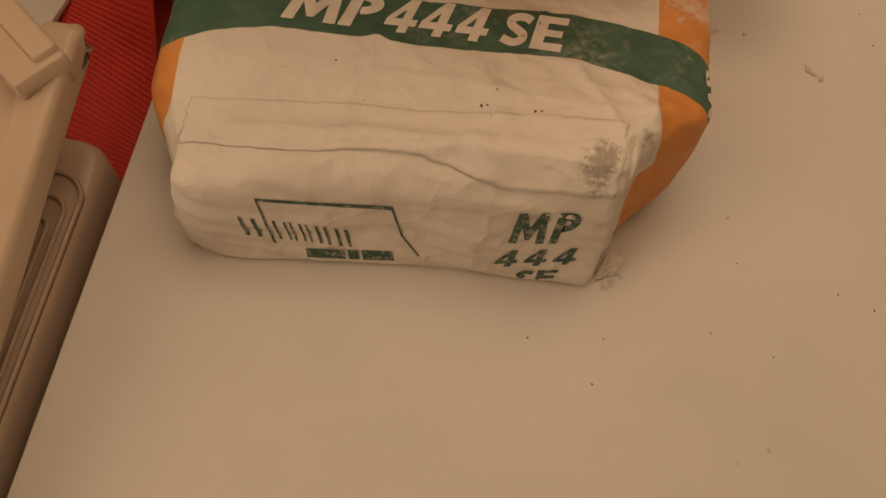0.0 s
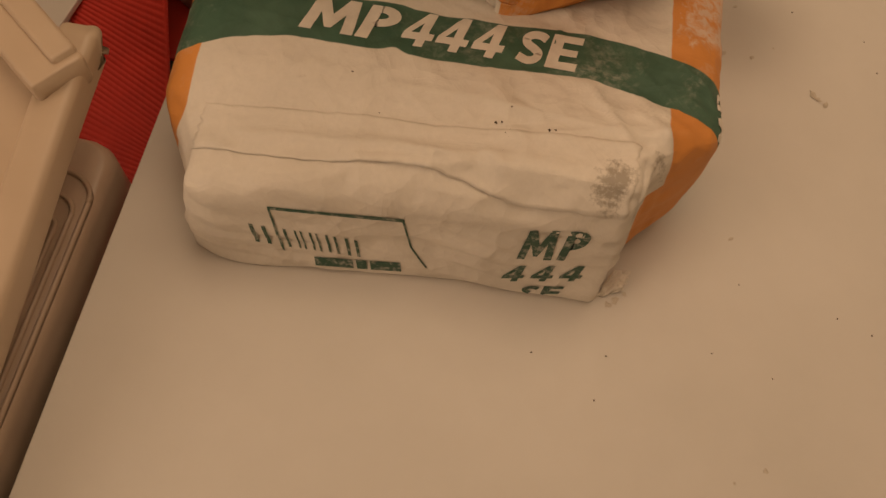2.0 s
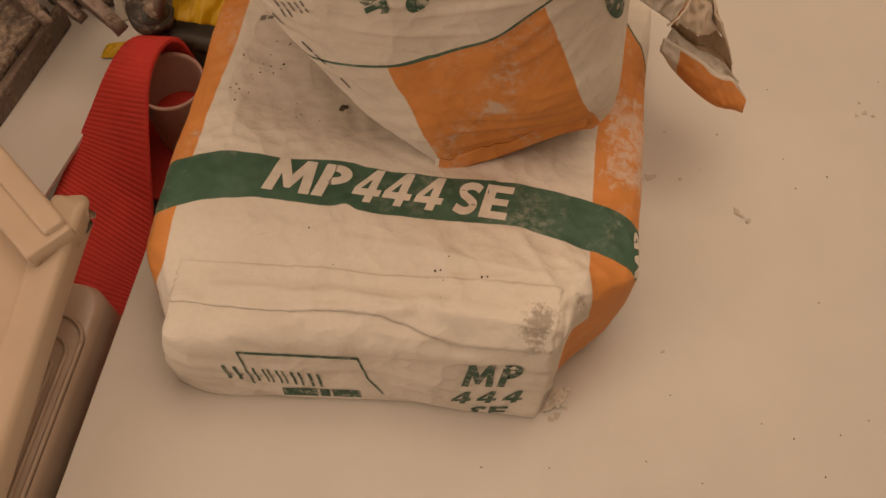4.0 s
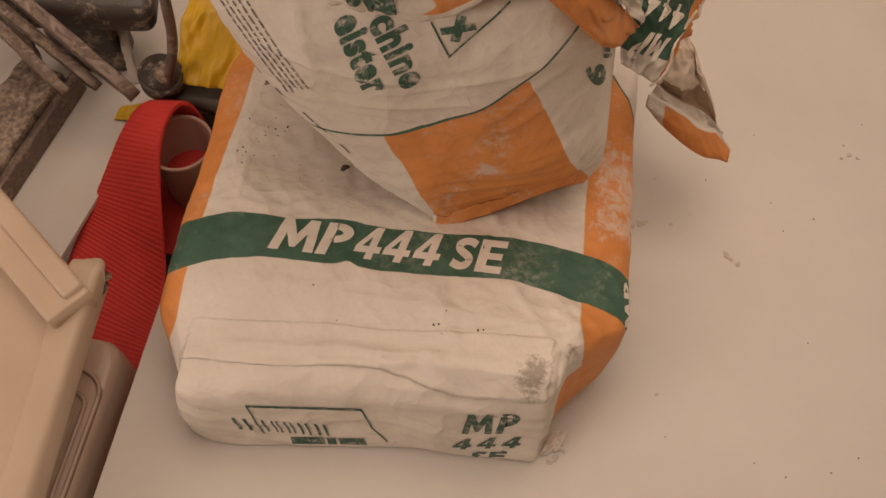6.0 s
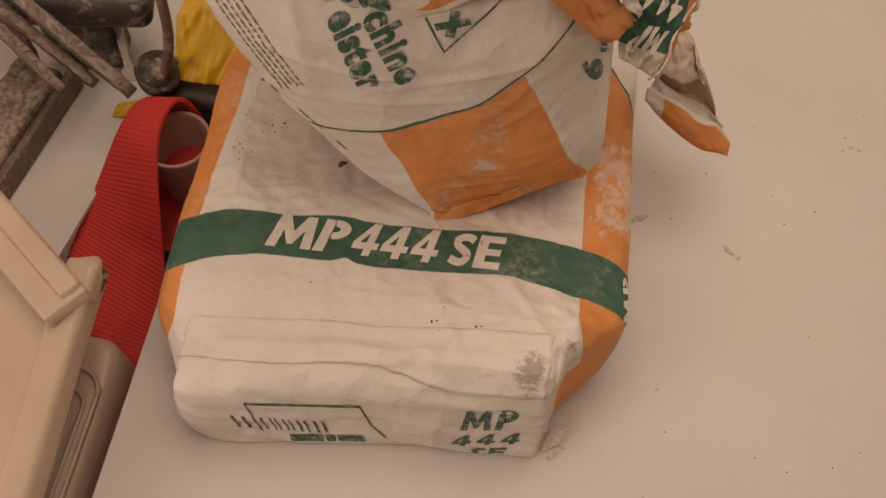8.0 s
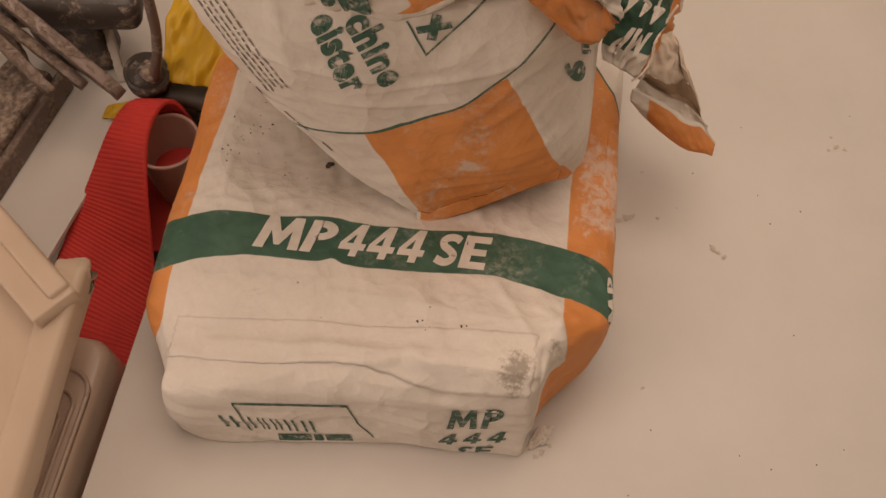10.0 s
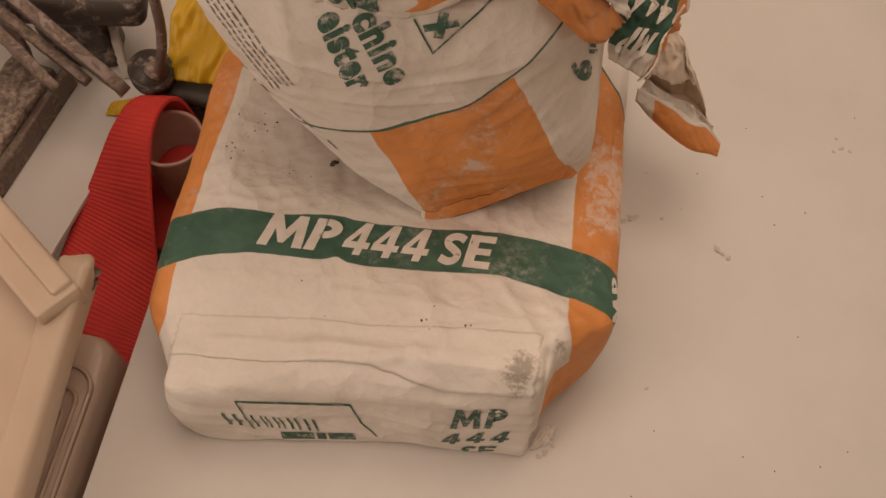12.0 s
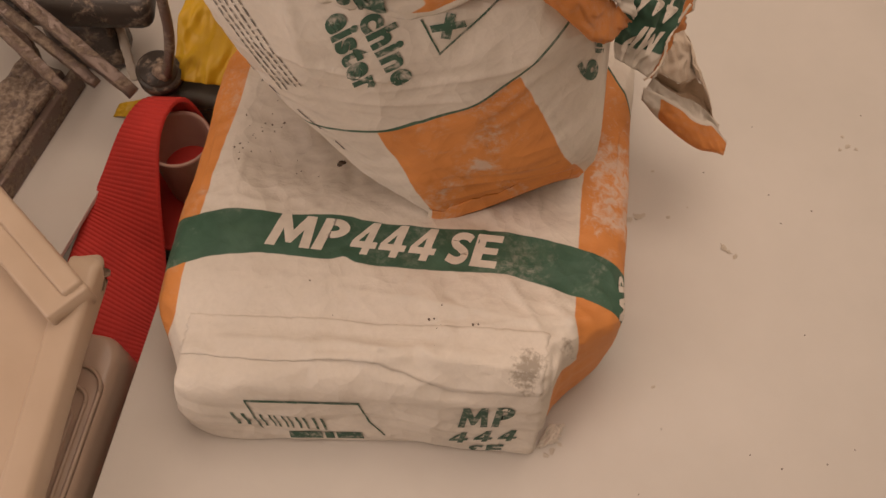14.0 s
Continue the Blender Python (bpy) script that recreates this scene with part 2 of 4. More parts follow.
setting("floor", box(x0 - 0.1, x1 + 0.1, y0 - 0.1, y1 + 0.1, zf - 0.1, zf), M_floor, "grey screed floor of the room")
setting("ceiling", box(x0 - 0.1, x1 + 0.1, y0 - 0.1, y1 + 0.1, zc, zc + 0.1), M_wall, "plain white painted ceiling")
setting("wall_south", box(x0 - 0.1, x1 + 0.1, y0 - 0.1, y0, zf, zc), M_wall, "plain white painted wall")
setting("wall_north", box(x0 - 0.1, x1 + 0.1, y1, y1 + 0.1, zf, zc), M_wall, "plain white painted wall")
setting("wall_east", box(x1, x1 + 0.1, y0, y1, zf, zc), M_wall, "plain white painted wall")
wy0, wy1, wz0, wz1 = -1.55, -0.25, 0.45, 1.75
bm = box(x0 - 0.1, x0, y0, wy0, zf, zc)
for b in (box(x0 - 0.1, x0, wy1, y1, zf, zc), box(x0 - 0.1, x0, wy0, wy1, zf, wz0), box(x0 - 0.1, x0, wy0, wy1, wz1, zc)):
    me = bpy.data.meshes.new("piece")
    b.to_mesh(me)
    b.free()
    bm.from_mesh(me)
setting("wall_west", bm, M_wall, "white painted wall with an assumed window opening")
# window and ceiling lamp are assumed, unseen housings for the two added lights
win = thing("assumed_window", "assumed white framed window, out of view, around the added side light", "window", kind="structure")
for a in ((wy0, wy0 + 0.05, wz0, wz1), (wy1 - 0.05, wy1, wz0, wz1), (wy0 + 0.05, wy1 - 0.05, wz0, wz0 + 0.05), (wy0 + 0.05, wy1 - 0.05, wz1 - 0.05, wz1)):
    part("window_frame", box(x0 - 0.08, x0 - 0.05, a[0], a[1], a[2], a[3], 0.004), M_frame, win, "", False)
lamp = thing("assumed_lamp", "assumed square white lamp housing, out of view, above the added top light", "ceiling lamp")
part("housing", box(-0.50, 1.04, 0.35, 1.89, zc - 0.08, zc, 0.01), M_lamp, lamp)


def table(name, label, tx0, tx1, ty0, ty1, thick=0.028, m=None):
    ob = thing(name, label, "table")
    part("tabletop", box(tx0, tx1, ty0, ty1, -thick, 0, 0.0015, 2, m), M_laminate, ob, "white laminate tabletop", False)
    for lx in (tx0 + 0.06, tx1 - 0.06):
        for ly in (ty0 + 0.06, ty1 - 0.06):
            part("leg", box(lx - 0.025, lx + 0.025, ly - 0.025, ly + 0.025, zf, -thick, 0.003, 2, m), M_frame, ob, "", False)
    return ob


table("work_table", "white laminate work table, dusty with plaster crumbs", -0.2, 1.5, -0.5, 1.75)
table("side_table", "white laminate side table standing askew beside the gap", -0.86, 0, -0.03, 0.82, 0.008, pose(-0.342, 0.50, 0, 0, 0, -9.1))
# an added dark board closes the gap between the two tables, for its shade
setting("gap_filler", box(-0.37, -0.17, -0.3, 1.75, -0.165, -0.145), M_darkbox, "added dark filler board standing in for the shaded bottom of the gap")
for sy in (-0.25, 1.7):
    setting("gap_filler_post", box(-0.30, -0.24, sy - 0.03, sy + 0.03, zf, -0.165), M_darkbox, "added dark post under the filler board, unseen")

# ---- sacks ----


def shell(nx, ny, nz, place):
    """The surface of a box of nx by ny by nz cells, each point (p, q, r in -1..1) put in place."""
    bm = bmesh.new()
    seen = {}

    def vert(i, j, k):
        if (i, j, k) not in seen:
            seen[i, j, k] = bm.verts.new(place(2 * i / nx - 1, 2 * j / ny - 1, 2 * k / nz - 1))
        return seen[i, j, k]

    for i in range(nx):
        for j in range(ny):
            for k in (0, nz):
                f = [vert(i, j, k), vert(i + 1, j, k), vert(i + 1, j + 1, k), vert(i, j + 1, k)]
                bm.faces.new(f if k else f[::-1])
    for i in range(nx):
        for k in range(nz):
            for j in (0, ny):
                f = [vert(i, j, k), vert(i + 1, j, k), vert(i + 1, j, k + 1), vert(i, j, k + 1)]
                bm.faces.new(f[::-1] if j else f)
    for j in range(ny):
        for k in range(nz):
            for i in (0, nx):
                f = [vert(i, j, k), vert(i, j + 1, k), vert(i, j + 1, k + 1), vert(i, j, k + 1)]
                bm.faces.new(f if i else f[::-1])
    return bm


def soften(p, half, rad):
    """A point of the box with these half sizes, its edges rounded by rad (one radius an axis)."""
    inner = [max(-(h - r), min(h - r, c * h)) for c, h, r in zip(p, half, rad)]
    d = [(c * h - i) / r for c, h, i, r in zip(p, half, inner, rad)]
    n = math.sqrt(sum(e * e for e in d)) or 1
    return [i + r * e / n for i, r, e in zip(inner, rad, d)]


def store(me, name, f):
    a = me.attributes.new(name, "FLOAT", "POINT")
    a.data.foreach_set("value", [f(v.co) for v in me.vertices])


def crease(x, y, ax, ay, bx, by, width):
    """A bump's height, 0 to 1, along a line on the sack's top."""
    dx, dy = bx - ax, by - ay
    f = max(0, min(1, ((x - ax) * dx + (y - ay) * dy) / (dx * dx + dy * dy)))
    d = math.hypot(x - ax - f * dx, y - ay - f * dy)
    return math.exp(-d / width) * (1 - (2 * f - 1) ** 4)


def sack_foot(x):
    """Where the sack's end meets the table."""
    return curve(x, ((-0.127, 0.370), (-0.095, 0.363), (-0.02, 0.371), (0.09, 0.385), (0.172, 0.391), (0.27, 0.398)))


def sack_left(y):
    return -0.122 - 0.044 * ss(0.385, 0.475, y) - 0.008 * ss(0.6, 0.75, y)


def sack_right(y):
    return 0.262 + 0.066 * ss(0.375, 0.535, y)


def sack_top(x, y):
    h = 0.131 + 0.16 * (x - 0.03) * curve(y, ((0.43, 1.0), (0.54, 0.35), (0.66, 0.0)))
    return h - 0.012 * ss(0.58, 0.72, y) + 0.008 * ss(0.44, 0.5, y) * (1 - ss(0.52, 0.6, y))


wr = random.Random(21)
WRINKLES = []
for i in range(46):
    # long shallow folds along the end, slanting ones by the corner, a few loose ones further up
    if i < 20:
        cx, cy, a, l = wr.uniform(-0.11, 0.24), wr.uniform(0.40, 0.475), wr.gauss(3, 7), wr.uniform(0.03, 0.10)
    elif i < 32:
        cx, cy, a, l = wr.uniform(0.17, 0.29), wr.uniform(0.44, 0.55), wr.gauss(-42, 16), wr.uniform(0.02, 0.06)
    else:
        cx, cy, a, l = wr.uniform(-0.14, 0.28), wr.uniform(0.47, 0.75), wr.gauss(0, 40), wr.uniform(0.02, 0.07)
    dx, dy = l * math.cos(radians(a)), l * math.sin(radians(a))
    WRINKLES.append((cx - dx, cy - dy, cx + dx, cy + dy, wr.uniform(0.0022, 0.005), wr.choice((1, 1, -1)) * wr.uniform(0.4, 1.0)))


def wrinkles(x, y):
    h = 0.0
    for ax, ay, bx, by, w, up in WRINKLES:
        if min(ax, bx) - 0.02 < x < max(ax, bx) + 0.02 and min(ay, by) - 0.02 < y < max(ay, by) + 0.02:
            h += up * crease(x, y, ax, ay, bx, by, w)
    return h


SACK_Y0, SACK_Y1 = 0.368, 0.99


def sack_point(p, q, r):
    low = (1 - ss(-1.0, -0.7, q)) if r < 0 else 0.0  # the end's lower edge is a sharp fold on the table
    x, y, z = soften((p, q, r), (0.25, 0.31, 0.5), (lerp(0.012, 0.055, ss(-1.0, -0.72, q)), lerp(0.022, 0.006, low), lerp(0.24, 0.05, low)))
    y = SACK_Y0 + (y + 0.31) / 0.62 * (SACK_Y1 - SACK_Y0)
    u = (x + 0.25) / 0.5
    front = 1 - ss(0.39, 0.52, y)
    x = lerp(sack_left(y), sack_right(y), u)
    z = (z + 0.5) * sack_top(x, y)
    # the bottom's block fold stands on the table and leans back a little
    y += front * (sack_foot(x) - SACK_Y0 - 0.004 + 0.15 * z + 0.012 * ss(0.11, 0.15, z))
    w = ss(0.0, 0.03, z)
    bend = (x + 0.02 * n3(x * 6, y * 6, 1), y + 0.02 * n3(x * 6, y * 6, 5), z)
    chip = 0.0040 * facets(bend, 9, 3) + 0.0018 * facets(bend, 24, 8) + 0.0034 * wrinkles(x, y)
    soft = 0.0032 * n3(x * 9, y * 9, z * 14) + (0.0017 * ridged(x * 17 + 3, y * 23, z * 20) + 0.0012 * ridged(x * 38 + y * 20, y * 44 - x * 18, 7)) * w
    z += w * (soft + 0.0055 * crease(x, y, -0.10, 0.432, 0.20, 0.447, 0.005) + 0.0045 * crease(x, y, 0.0, 0.425, 0.24, 0.44, 0.005) + 0.0025 * crease(x, y, 0.05, 0.50, 0.25, 0.487, 0.005) + 0.003 * crease(x, y, 0.16, 0.47, 0.26, 0.50, 0.008) - 0.003 * crease(x, y, 0.17, 0.53, 0.27, 0.47, 0.008) + 0.0055 * crease(x, y, 0.195, 0.54, 0.246, 0.472, 0.004) + 0.005 * crease(x, y, 0.243, 0.53, 0.277, 0.478, 0.004) - 0.010 * crease(x, y, 0.2545, 0.472, 0.2565, 0.405, 0.0022) + 0.004 * crease(x, y, 0.02, 0.445, 0.12, 0.438, 0.005) + 0.004 * crease(x, y, 0.12, 0.45, 0.155, 0.425, 0.004))
    z += w * chip * (1 - front)
    y -= front * chip * 0.9
    y += front * (0.004 * n3(x * 14, 5.0, z * 22) + 0.0030 * ridged(x * 7, z * 40 + x * 6, 2.0))
    if abs(p) > 0.99:
        x += 0.004 * n3(y * 11, z * 20, 9.0) * w
    return Vector((x, y, max(0.0005, z)))


def sack_green(c):
    low = curve(c.x, ((-0.17, 0.499), (-0.141, 0.507), (-0.103, 0.520), (-0.039, 0.529), (0.015, 0.531), (0.03, 0.536), (0.042, 0.531), (0.092, 0.531), (0.151, 0.534), (0.192, 0.539), (0.234, 0.532), (0.27, 0.524), (0.306, 0.516), (0.33, 0.51)))
    high = curve(c.x, ((-0.17, 0.560), (-0.141, 0.567), (-0.089, 0.580), (-0.04, 0.580), (0.013, 0.588), (0.046, 0.585), (0.119, 0.586), (0.185, 0.593), (0.24, 0.590), (0.286, 0.582), (0.33, 0.570)))
    return min(c.y - low, high - c.y)


def sack_far_line(c):
    """The printed arc that ends the orange edge near the sack's far end."""
    return curve(c.x, ((0.26, 0.872), (0.284, 0.856), (0.303, 0.833), (0.315, 0.818), (0.326, 0.796), (0.335, 0.77)))


def sack_orange(c):
    edge_l = -0.137 + 0.006 * n3(c.y * 9, 2, 2) - 0.012 * (1 - ss(0.42, 0.46, c.y))
    edge_r = 0.271 + 0.012 * (1 - ss(0.465, 0.5, c.y)) + 0.004 * n3(c.y * 12, 4, 4)
    if c.y < 0.475 and c.z < 0.118:
        edge_r = 0.2625
    return max(edge_l - c.x, min(c.x - edge_r, sack_far_line(c) - c.y))


def sack_stain(c):
    d1 = math.hypot((c.x - 0.235) / 0.02, (c.y - 0.445) / 0.022)
    d2 = math.hypot((c.x - 0.268) / 0.018, (c.y - 0.47) / 0.012)
    d3 = math.hypot((c.x - 0.0) / 0.05, (c.y - 0.70) / 0.05)
    return max(math.exp(-d1 * d1) * 0.62, math.exp(-d2 * d2) * 0.55, math.exp(-d3 * d3) * 0.02)


sack = thing("plaster_sack", "full white and orange paper plaster sack lying on the work table", "sack", "plaster sacks")
me = mesh_of("paper_body", shell(150, 190, 44, sack_point), M_paper)
store(me, "green", sack_green)
store(me, "orange", sack_orange)
store(me, "stain", sack_stain)
store(me, "line", lambda c: 1 + c.y - sack_far_line(c) if c.x > 0.2 else 0.0)
store(me, "dust", lambda c: 0.40 * ss(0.265, 0.29, c.x) * ss(0.575, 0.64, c.y) * (1 - 0.6 * ss(0.7, 0.8, c.y)) + 0.14)
sack_body = new("paper_body", me)
sack_body.parent = sack

# ---- prints on the sacks ----


def cast_on(ob):
    bpy.context.view_layer.update()
    ev = ob.evaluated_get(bpy.context.evaluated_depsgraph_get())
    return lambda origin, way: ev.ray_cast(origin, way)


def boxed(bm, a, b):
    """Fits a flat mesh into the box from a to b along the line and 0 to 1 across it."""
    xs, ys = [v.co.x for v in bm.verts], [v.co.y for v in bm.verts]
    for v in bm.verts:
        v.co = Vector((lerp(a, b, (v.co.x - min(xs)) / (max(xs) - min(xs))), (v.co.y - min(ys)) / (max(ys) - min(ys)), 0))
    return bm


def text_mesh(body, bold=0.03, slant=0.0, space=1.08):
    """The built-in font's letters, filled, in a box from 0 to 1 both ways."""
    data = bpy.data.curves.new("letters", "FONT")
    data.body, data.offset, data.shear, data.resolution_u, data.fill_mode = body, bold, slant, 4, "FRONT"
    data.space_character = space
    ob = new("letters", data)
    bpy.context.view_layer.update()
    bm = bmesh.new()
    bm.from_mesh(ob.evaluated_get(bpy.context.evaluated_depsgraph_get()).to_mesh())
    bpy.data.objects.remove(ob)
    return boxed(bm, 0, 1)


def heavy_m():
    """A heavy capital M, which the thin built-in one cannot be thickened to."""
    bm = bmesh.new()
    bm.faces.new([bm.verts.new((x, y, 0)) for x, y in ((0, 0), (0.1, 1), (0.31, 1), (0.5, 0.52), (0.69, 1), (0.9, 1), (1, 0), (0.77, 0), (0.73, 0.55), (0.56, 0.12), (0.44, 0.12), (0.27, 0.55), (0.23, 0))])
    return bm


def quads(polys, shear=0.0):
    """A flat glyph of polygons that meet edge to edge, in a box from 0 to 1."""
    bm = bmesh.new()
    for poly in polys:
        bm.faces.new([bm.verts.new((x + shear * y, y, 0)) for x, y in poly])
    bmesh.ops.remove_doubles(bm, verts=bm.verts, dist=1e-5)
    return boxed(bm, 0, 1)


def rect(a, b, c, d):
    return [(a, c), (b, c), (b, d), (a, d)]


def heavy(letter):
    """A heavy geometric capital or figure; the built-in font has no such weight."""
    if letter == "M":
        return heavy_m()
    if letter == "E":
        return quads([rect(0, 0.38, 0, 0.21), rect(0, 0.38, 0.21, 0.4), rect(0, 0.38, 0.4, 0.6), rect(0, 0.38, 0.6, 0.79), rect(0, 0.38, 0.79, 1), rect(0.38, 1, 0.79, 1), rect(0.38, 0.92, 0.4, 0.6), rect(0.38, 1, 0, 0.21)], 0.05)
    if letter == "4":
        return quads([rect(0, 0.5, 0.2, 0.4), rect(0.5, 0.8, 0.2, 0.4), rect(0.8, 1, 0.2, 0.4), rect(0.5, 0.8, 0, 0.2), [(0.5, 0.4), (0.8, 0.4), (0.8, 1), (0.5, 1)], [(0, 0.4), (0.25, 0.4), (0.5, 0.7), (0.5, 1)]], 0.12)
    if letter == "P":
        polys = [rect(0, 0.37, 0, 0.38), rect(0, 0.37, 0.38, 0.6), rect(0, 0.37, 0.6, 0.79), rect(0, 0.37, 0.79, 1)]
        arc = [(math.cos(radians(90 - 15 * i)), math.sin(radians(90 - 15 * i))) for i in range(13)]
        for (c, d), (e, f) in zip(arc, arc[1:]):
            polys.append([(0.37 + 0.27 * c, 0.695 + 0.095 * d), (0.37 + 0.63 * c, 0.69 + 0.31 * d), (0.37 + 0.63 * e, 0.69 + 0.31 * f), (0.37 + 0.27 * e, 0.695 + 0.095 * f)])
        return quads(polys, 0.1)
    # S: a ribbon along a bent middle line
    mid = spline([(0.92, 0.80, 0), (0.72, 0.88, 0), (0.45, 0.88, 0), (0.24, 0.77, 0), (0.30, 0.61, 0), (0.55, 0.49, 0), (0.76, 0.35, 0), (0.68, 0.17, 0), (0.42, 0.11, 0), (0.08, 0.2, 0)], 40)
    polys, last = [], None
    for i, p in enumerate(mid):
        d = (mid[min(i + 1, 40)] - mid[max(i - 1, 0)]).normalized()
        a, b = (p.x - d.y * 0.15, p.y + d.x * 0.115), (p.x + d.y * 0.15, p.y - d.x * 0.115)
        if last:
            polys.append([last[0], a, b, last[1]])
        last = (a, b)
    return quads(polys)


def bars(rects):
    bm = bmesh.new()
    for a, b, c, d in rects:
        bm.faces.new([bm.verts.new(p) for p in ((a, c, 0), (b, c, 0), (b, d, 0), (a, d, 0))])
    return bm


def outline(w, h):
    """A thin frame open below, its second side bent outwards at the foot."""
    side = [(1 - w, 1 - h), (1, 1 - h), (1.035, 0.35), (1.14, -0.15), (1.14 - w, -0.15), (1.035 - w, 0.35)]
    bm = bars([(0, 1, 1 - h, 1), (0, w, 0, 1 - h)])
    for quad in ((0, 1, 2, 5), (5, 2, 3, 4)):
        bm.faces.new([bm.verts.new((*side[i], 0)) for i in quad])
    return bm


def print_on(name, bm, target, corner, along, up, way, material, parent, label="", lift=0.0007, fine=0.006):
    """Lays a flat print, 0 to 1 both ways, on a sack: corner, along and up give its plane, from which it is pressed on along way."""
    o, u, v, d = Vector(corner), Vector(along), Vector(up), Vector(way).normalized()
    for w in bm.verts:
        w.co = o + u * w.co.x + v * w.co.y
    bmesh.ops.triangulate(bm, faces=bm.faces)
    for _ in range(6):
        long = [e for e in bm.edges if e.calc_length() > fine]
        if not long:
            break
        bmesh.ops.subdivide_edges(bm, edges=long, cuts=1)
        bmesh.ops.triangulate(bm, faces=bm.faces)
    cast, lost = cast_on(target), []
    for w in bm.verts:
        hit, place, normal, _ = cast(w.co - d * 0.3, d)
        if hit:
            w.co = place + (normal if normal.dot(d) < 0 else -normal) * lift
        else:
            lost.append(w)
    bmesh.ops.delete(bm, geom=lost, context="VERTS")
    torn = [f for f in bm.faces if max(e.calc_length() for e in f.edges) > 0.025]
    bmesh.ops.delete(bm, geom=torn, context="FACES")
    return part(name, bm, material, parent, label)


DOWN, OBLIQUE = (0.0, 0.4, -0.9), (0.02, 0.3, -0.95)
def span(o, u, a, b):
    """The start and length of a stretch a to b of a line."""
    return tuple(p + q * a for p, q in zip(o, u)), tuple(q * (b - a) for q in u)


for body, a, b in (("M", 0.0, 0.195), ("P", 0.203, 0.335), ("4", 0.36, 0.475), ("4", 0.485, 0.60), ("4", 0.615, 0.73), ("S", 0.777, 0.876), ("E", 0.885, 1.0)):
    start, along = span((-0.0566, 0.5373, 0.137), (0.2447, 0.0118, 0), a, b)
    print_on("band_lettering", heavy(body), sack_body, start, along, (0.0044, 0.0393, 0), DOWN, M_ink_white, sack, "white letter on the green band")
for body, a, b in (("M", 0.0, 0.55), ("P", 0.62, 1.0)):
    start, along = span((0.173, 0.3859, 0.1), (0.055, 0.0103, 0), a, b)
    print_on("front_lettering", heavy(body), sack_body, start, along, (0.0008, 0.0221, 0), OBLIQUE, M_ink, sack, "green letter on the sack's end")
for i in range(3):
    start, along = span((0.1655, 0.3715, 0.08), (0.0705, 0.0151, 0), 0.36 * i, 0.36 * i + 0.28)
    print_on("front_lettering", heavy("4"), sack_body, start, along, (0.0015, 0.0136, 0), OBLIQUE, M_ink, sack, "green figure on the sack's end")
for body, a, b in (("S", 0.0, 0.44), ("E", 0.5, 1.0)):
    start, along = span((0.1877, 0.367, 0.06), (0.0379, 0.0074, 0), a, b)
    print_on("front_lettering", heavy(body), sack_body, start, along, (-0.0001, 0.0115, 0), OBLIQUE, M_ink, sack, "green letter on the sack's end")
for i, w in enumerate((0.19, 0.13, 0.09, 0.1, 0.13, 0.15)):
    start, along = span((-0.0577, 0.3576, 0.08), (0.099, 0.0078, 0), (0.0, 0.22, 0.39, 0.52, 0.66, 0.83)[i], (0.0, 0.22, 0.39, 0.52, 0.66, 0.83)[i] + w)
    print_on("front_mark", bars([(0, 0.19, 0, 1), (0.56, 0.75, 0, 1)]), sack_body, start, along, (-0.0036, 0.0129, 0), OBLIQUE, M_ink, sack, "plain green block")
for a, b in ((0, 0.44), (0.48, 0.6), (0.64, 1)):
    start, along = span((-0.005, 0.355, 0.06), (0.0792, 0.012, 0), a, b)
    print_on("front_mark", bars([(0, 1, 0, 1)]), sack_body, start, along, (-0.0018, 0.0074, 0), OBLIQUE, M_ink, sack, "plain green block")
print_on("front_outline", outline(0.017, 0.07), sack_body, (-0.0353, 0.3525, 0.09), (0.1148, 0.0157, 0), (-0.0084, 0.0312, 0), OBLIQUE, M_ink, sack, "thin green outline")
for body, a, b in (("M", 0.0, 0.55), ("P", 0.62, 1.0)):
    start, along = span((0.3235, 0.5293, 0.1), (-0.002, 0.052, 0), a, b)
    print_on("side_lettering", heavy(body), sack_body, start, along, (-0.0145, -0.0024, 0), (-0.2, 0.4, -0.9), M_ink_white, sack, "white letter on the green band")


def flap_place(u, v):
    """The pasted bottom flap, laid on the sack's top along its front edge."""
    x = lerp(-0.119, 0.248, u)
    far = curve(x, ((-0.115, 0.458), (-0.067, 0.460), (0.035, 0.468), (0.07, 0.467), (0.149, 0.473), (0.239, 0.477))) + 0.0012 * n3(u * 40, 1, 1)
    near = curve(x, ((-0.119, 0.416), (-0.026, 0.418), (0.073, 0.427), (0.107, 0.424), (0.153, 0.415), (0.254, 0.421))) + 0.0012 * n3(u * 31, 6, 1)
    hit, place, normal, _ = FLAP_CAST(Vector((x + 0.003 * n3(v * 9, 7, 1), lerp(near, far, v), 0.4)), Vector((0, 0, -1)))
    return (place if hit else Vector((x, 0.45, 0.13))) + Vector((0, -0.001 * (1 - v) ** 3, 0.0005 + (0.0006 + 0.0022 * max(0, n3(u * 6, 1, 8))) * (1 - ss(0, 0.3, v)) + 0.0008 * max(0, n3(u * 18, v * 6, 4))))


print_on("small_print", bars([(0, 0.42, 0, 1), (0.55, 1, 0, 0.7)]), sack_body, (-0.1171, 0.7532, 0.122), (0.0142, 0.0061, 0), (0.0, 0.007, 0), DOWN, M_ink_grey, sack, "unreadable small dark print")

# ---- the open sack standing on the first ----


def open_left(z):
    return curve(z, ((0.128, 0.110), (0.15, 0.073), (0.17, 0.029), (0.20, -0.008), (0.225, -0.035), (0.25, -0.060), (0.30, -0.094), (0.36, -0.114), (0.46, -0.122)))


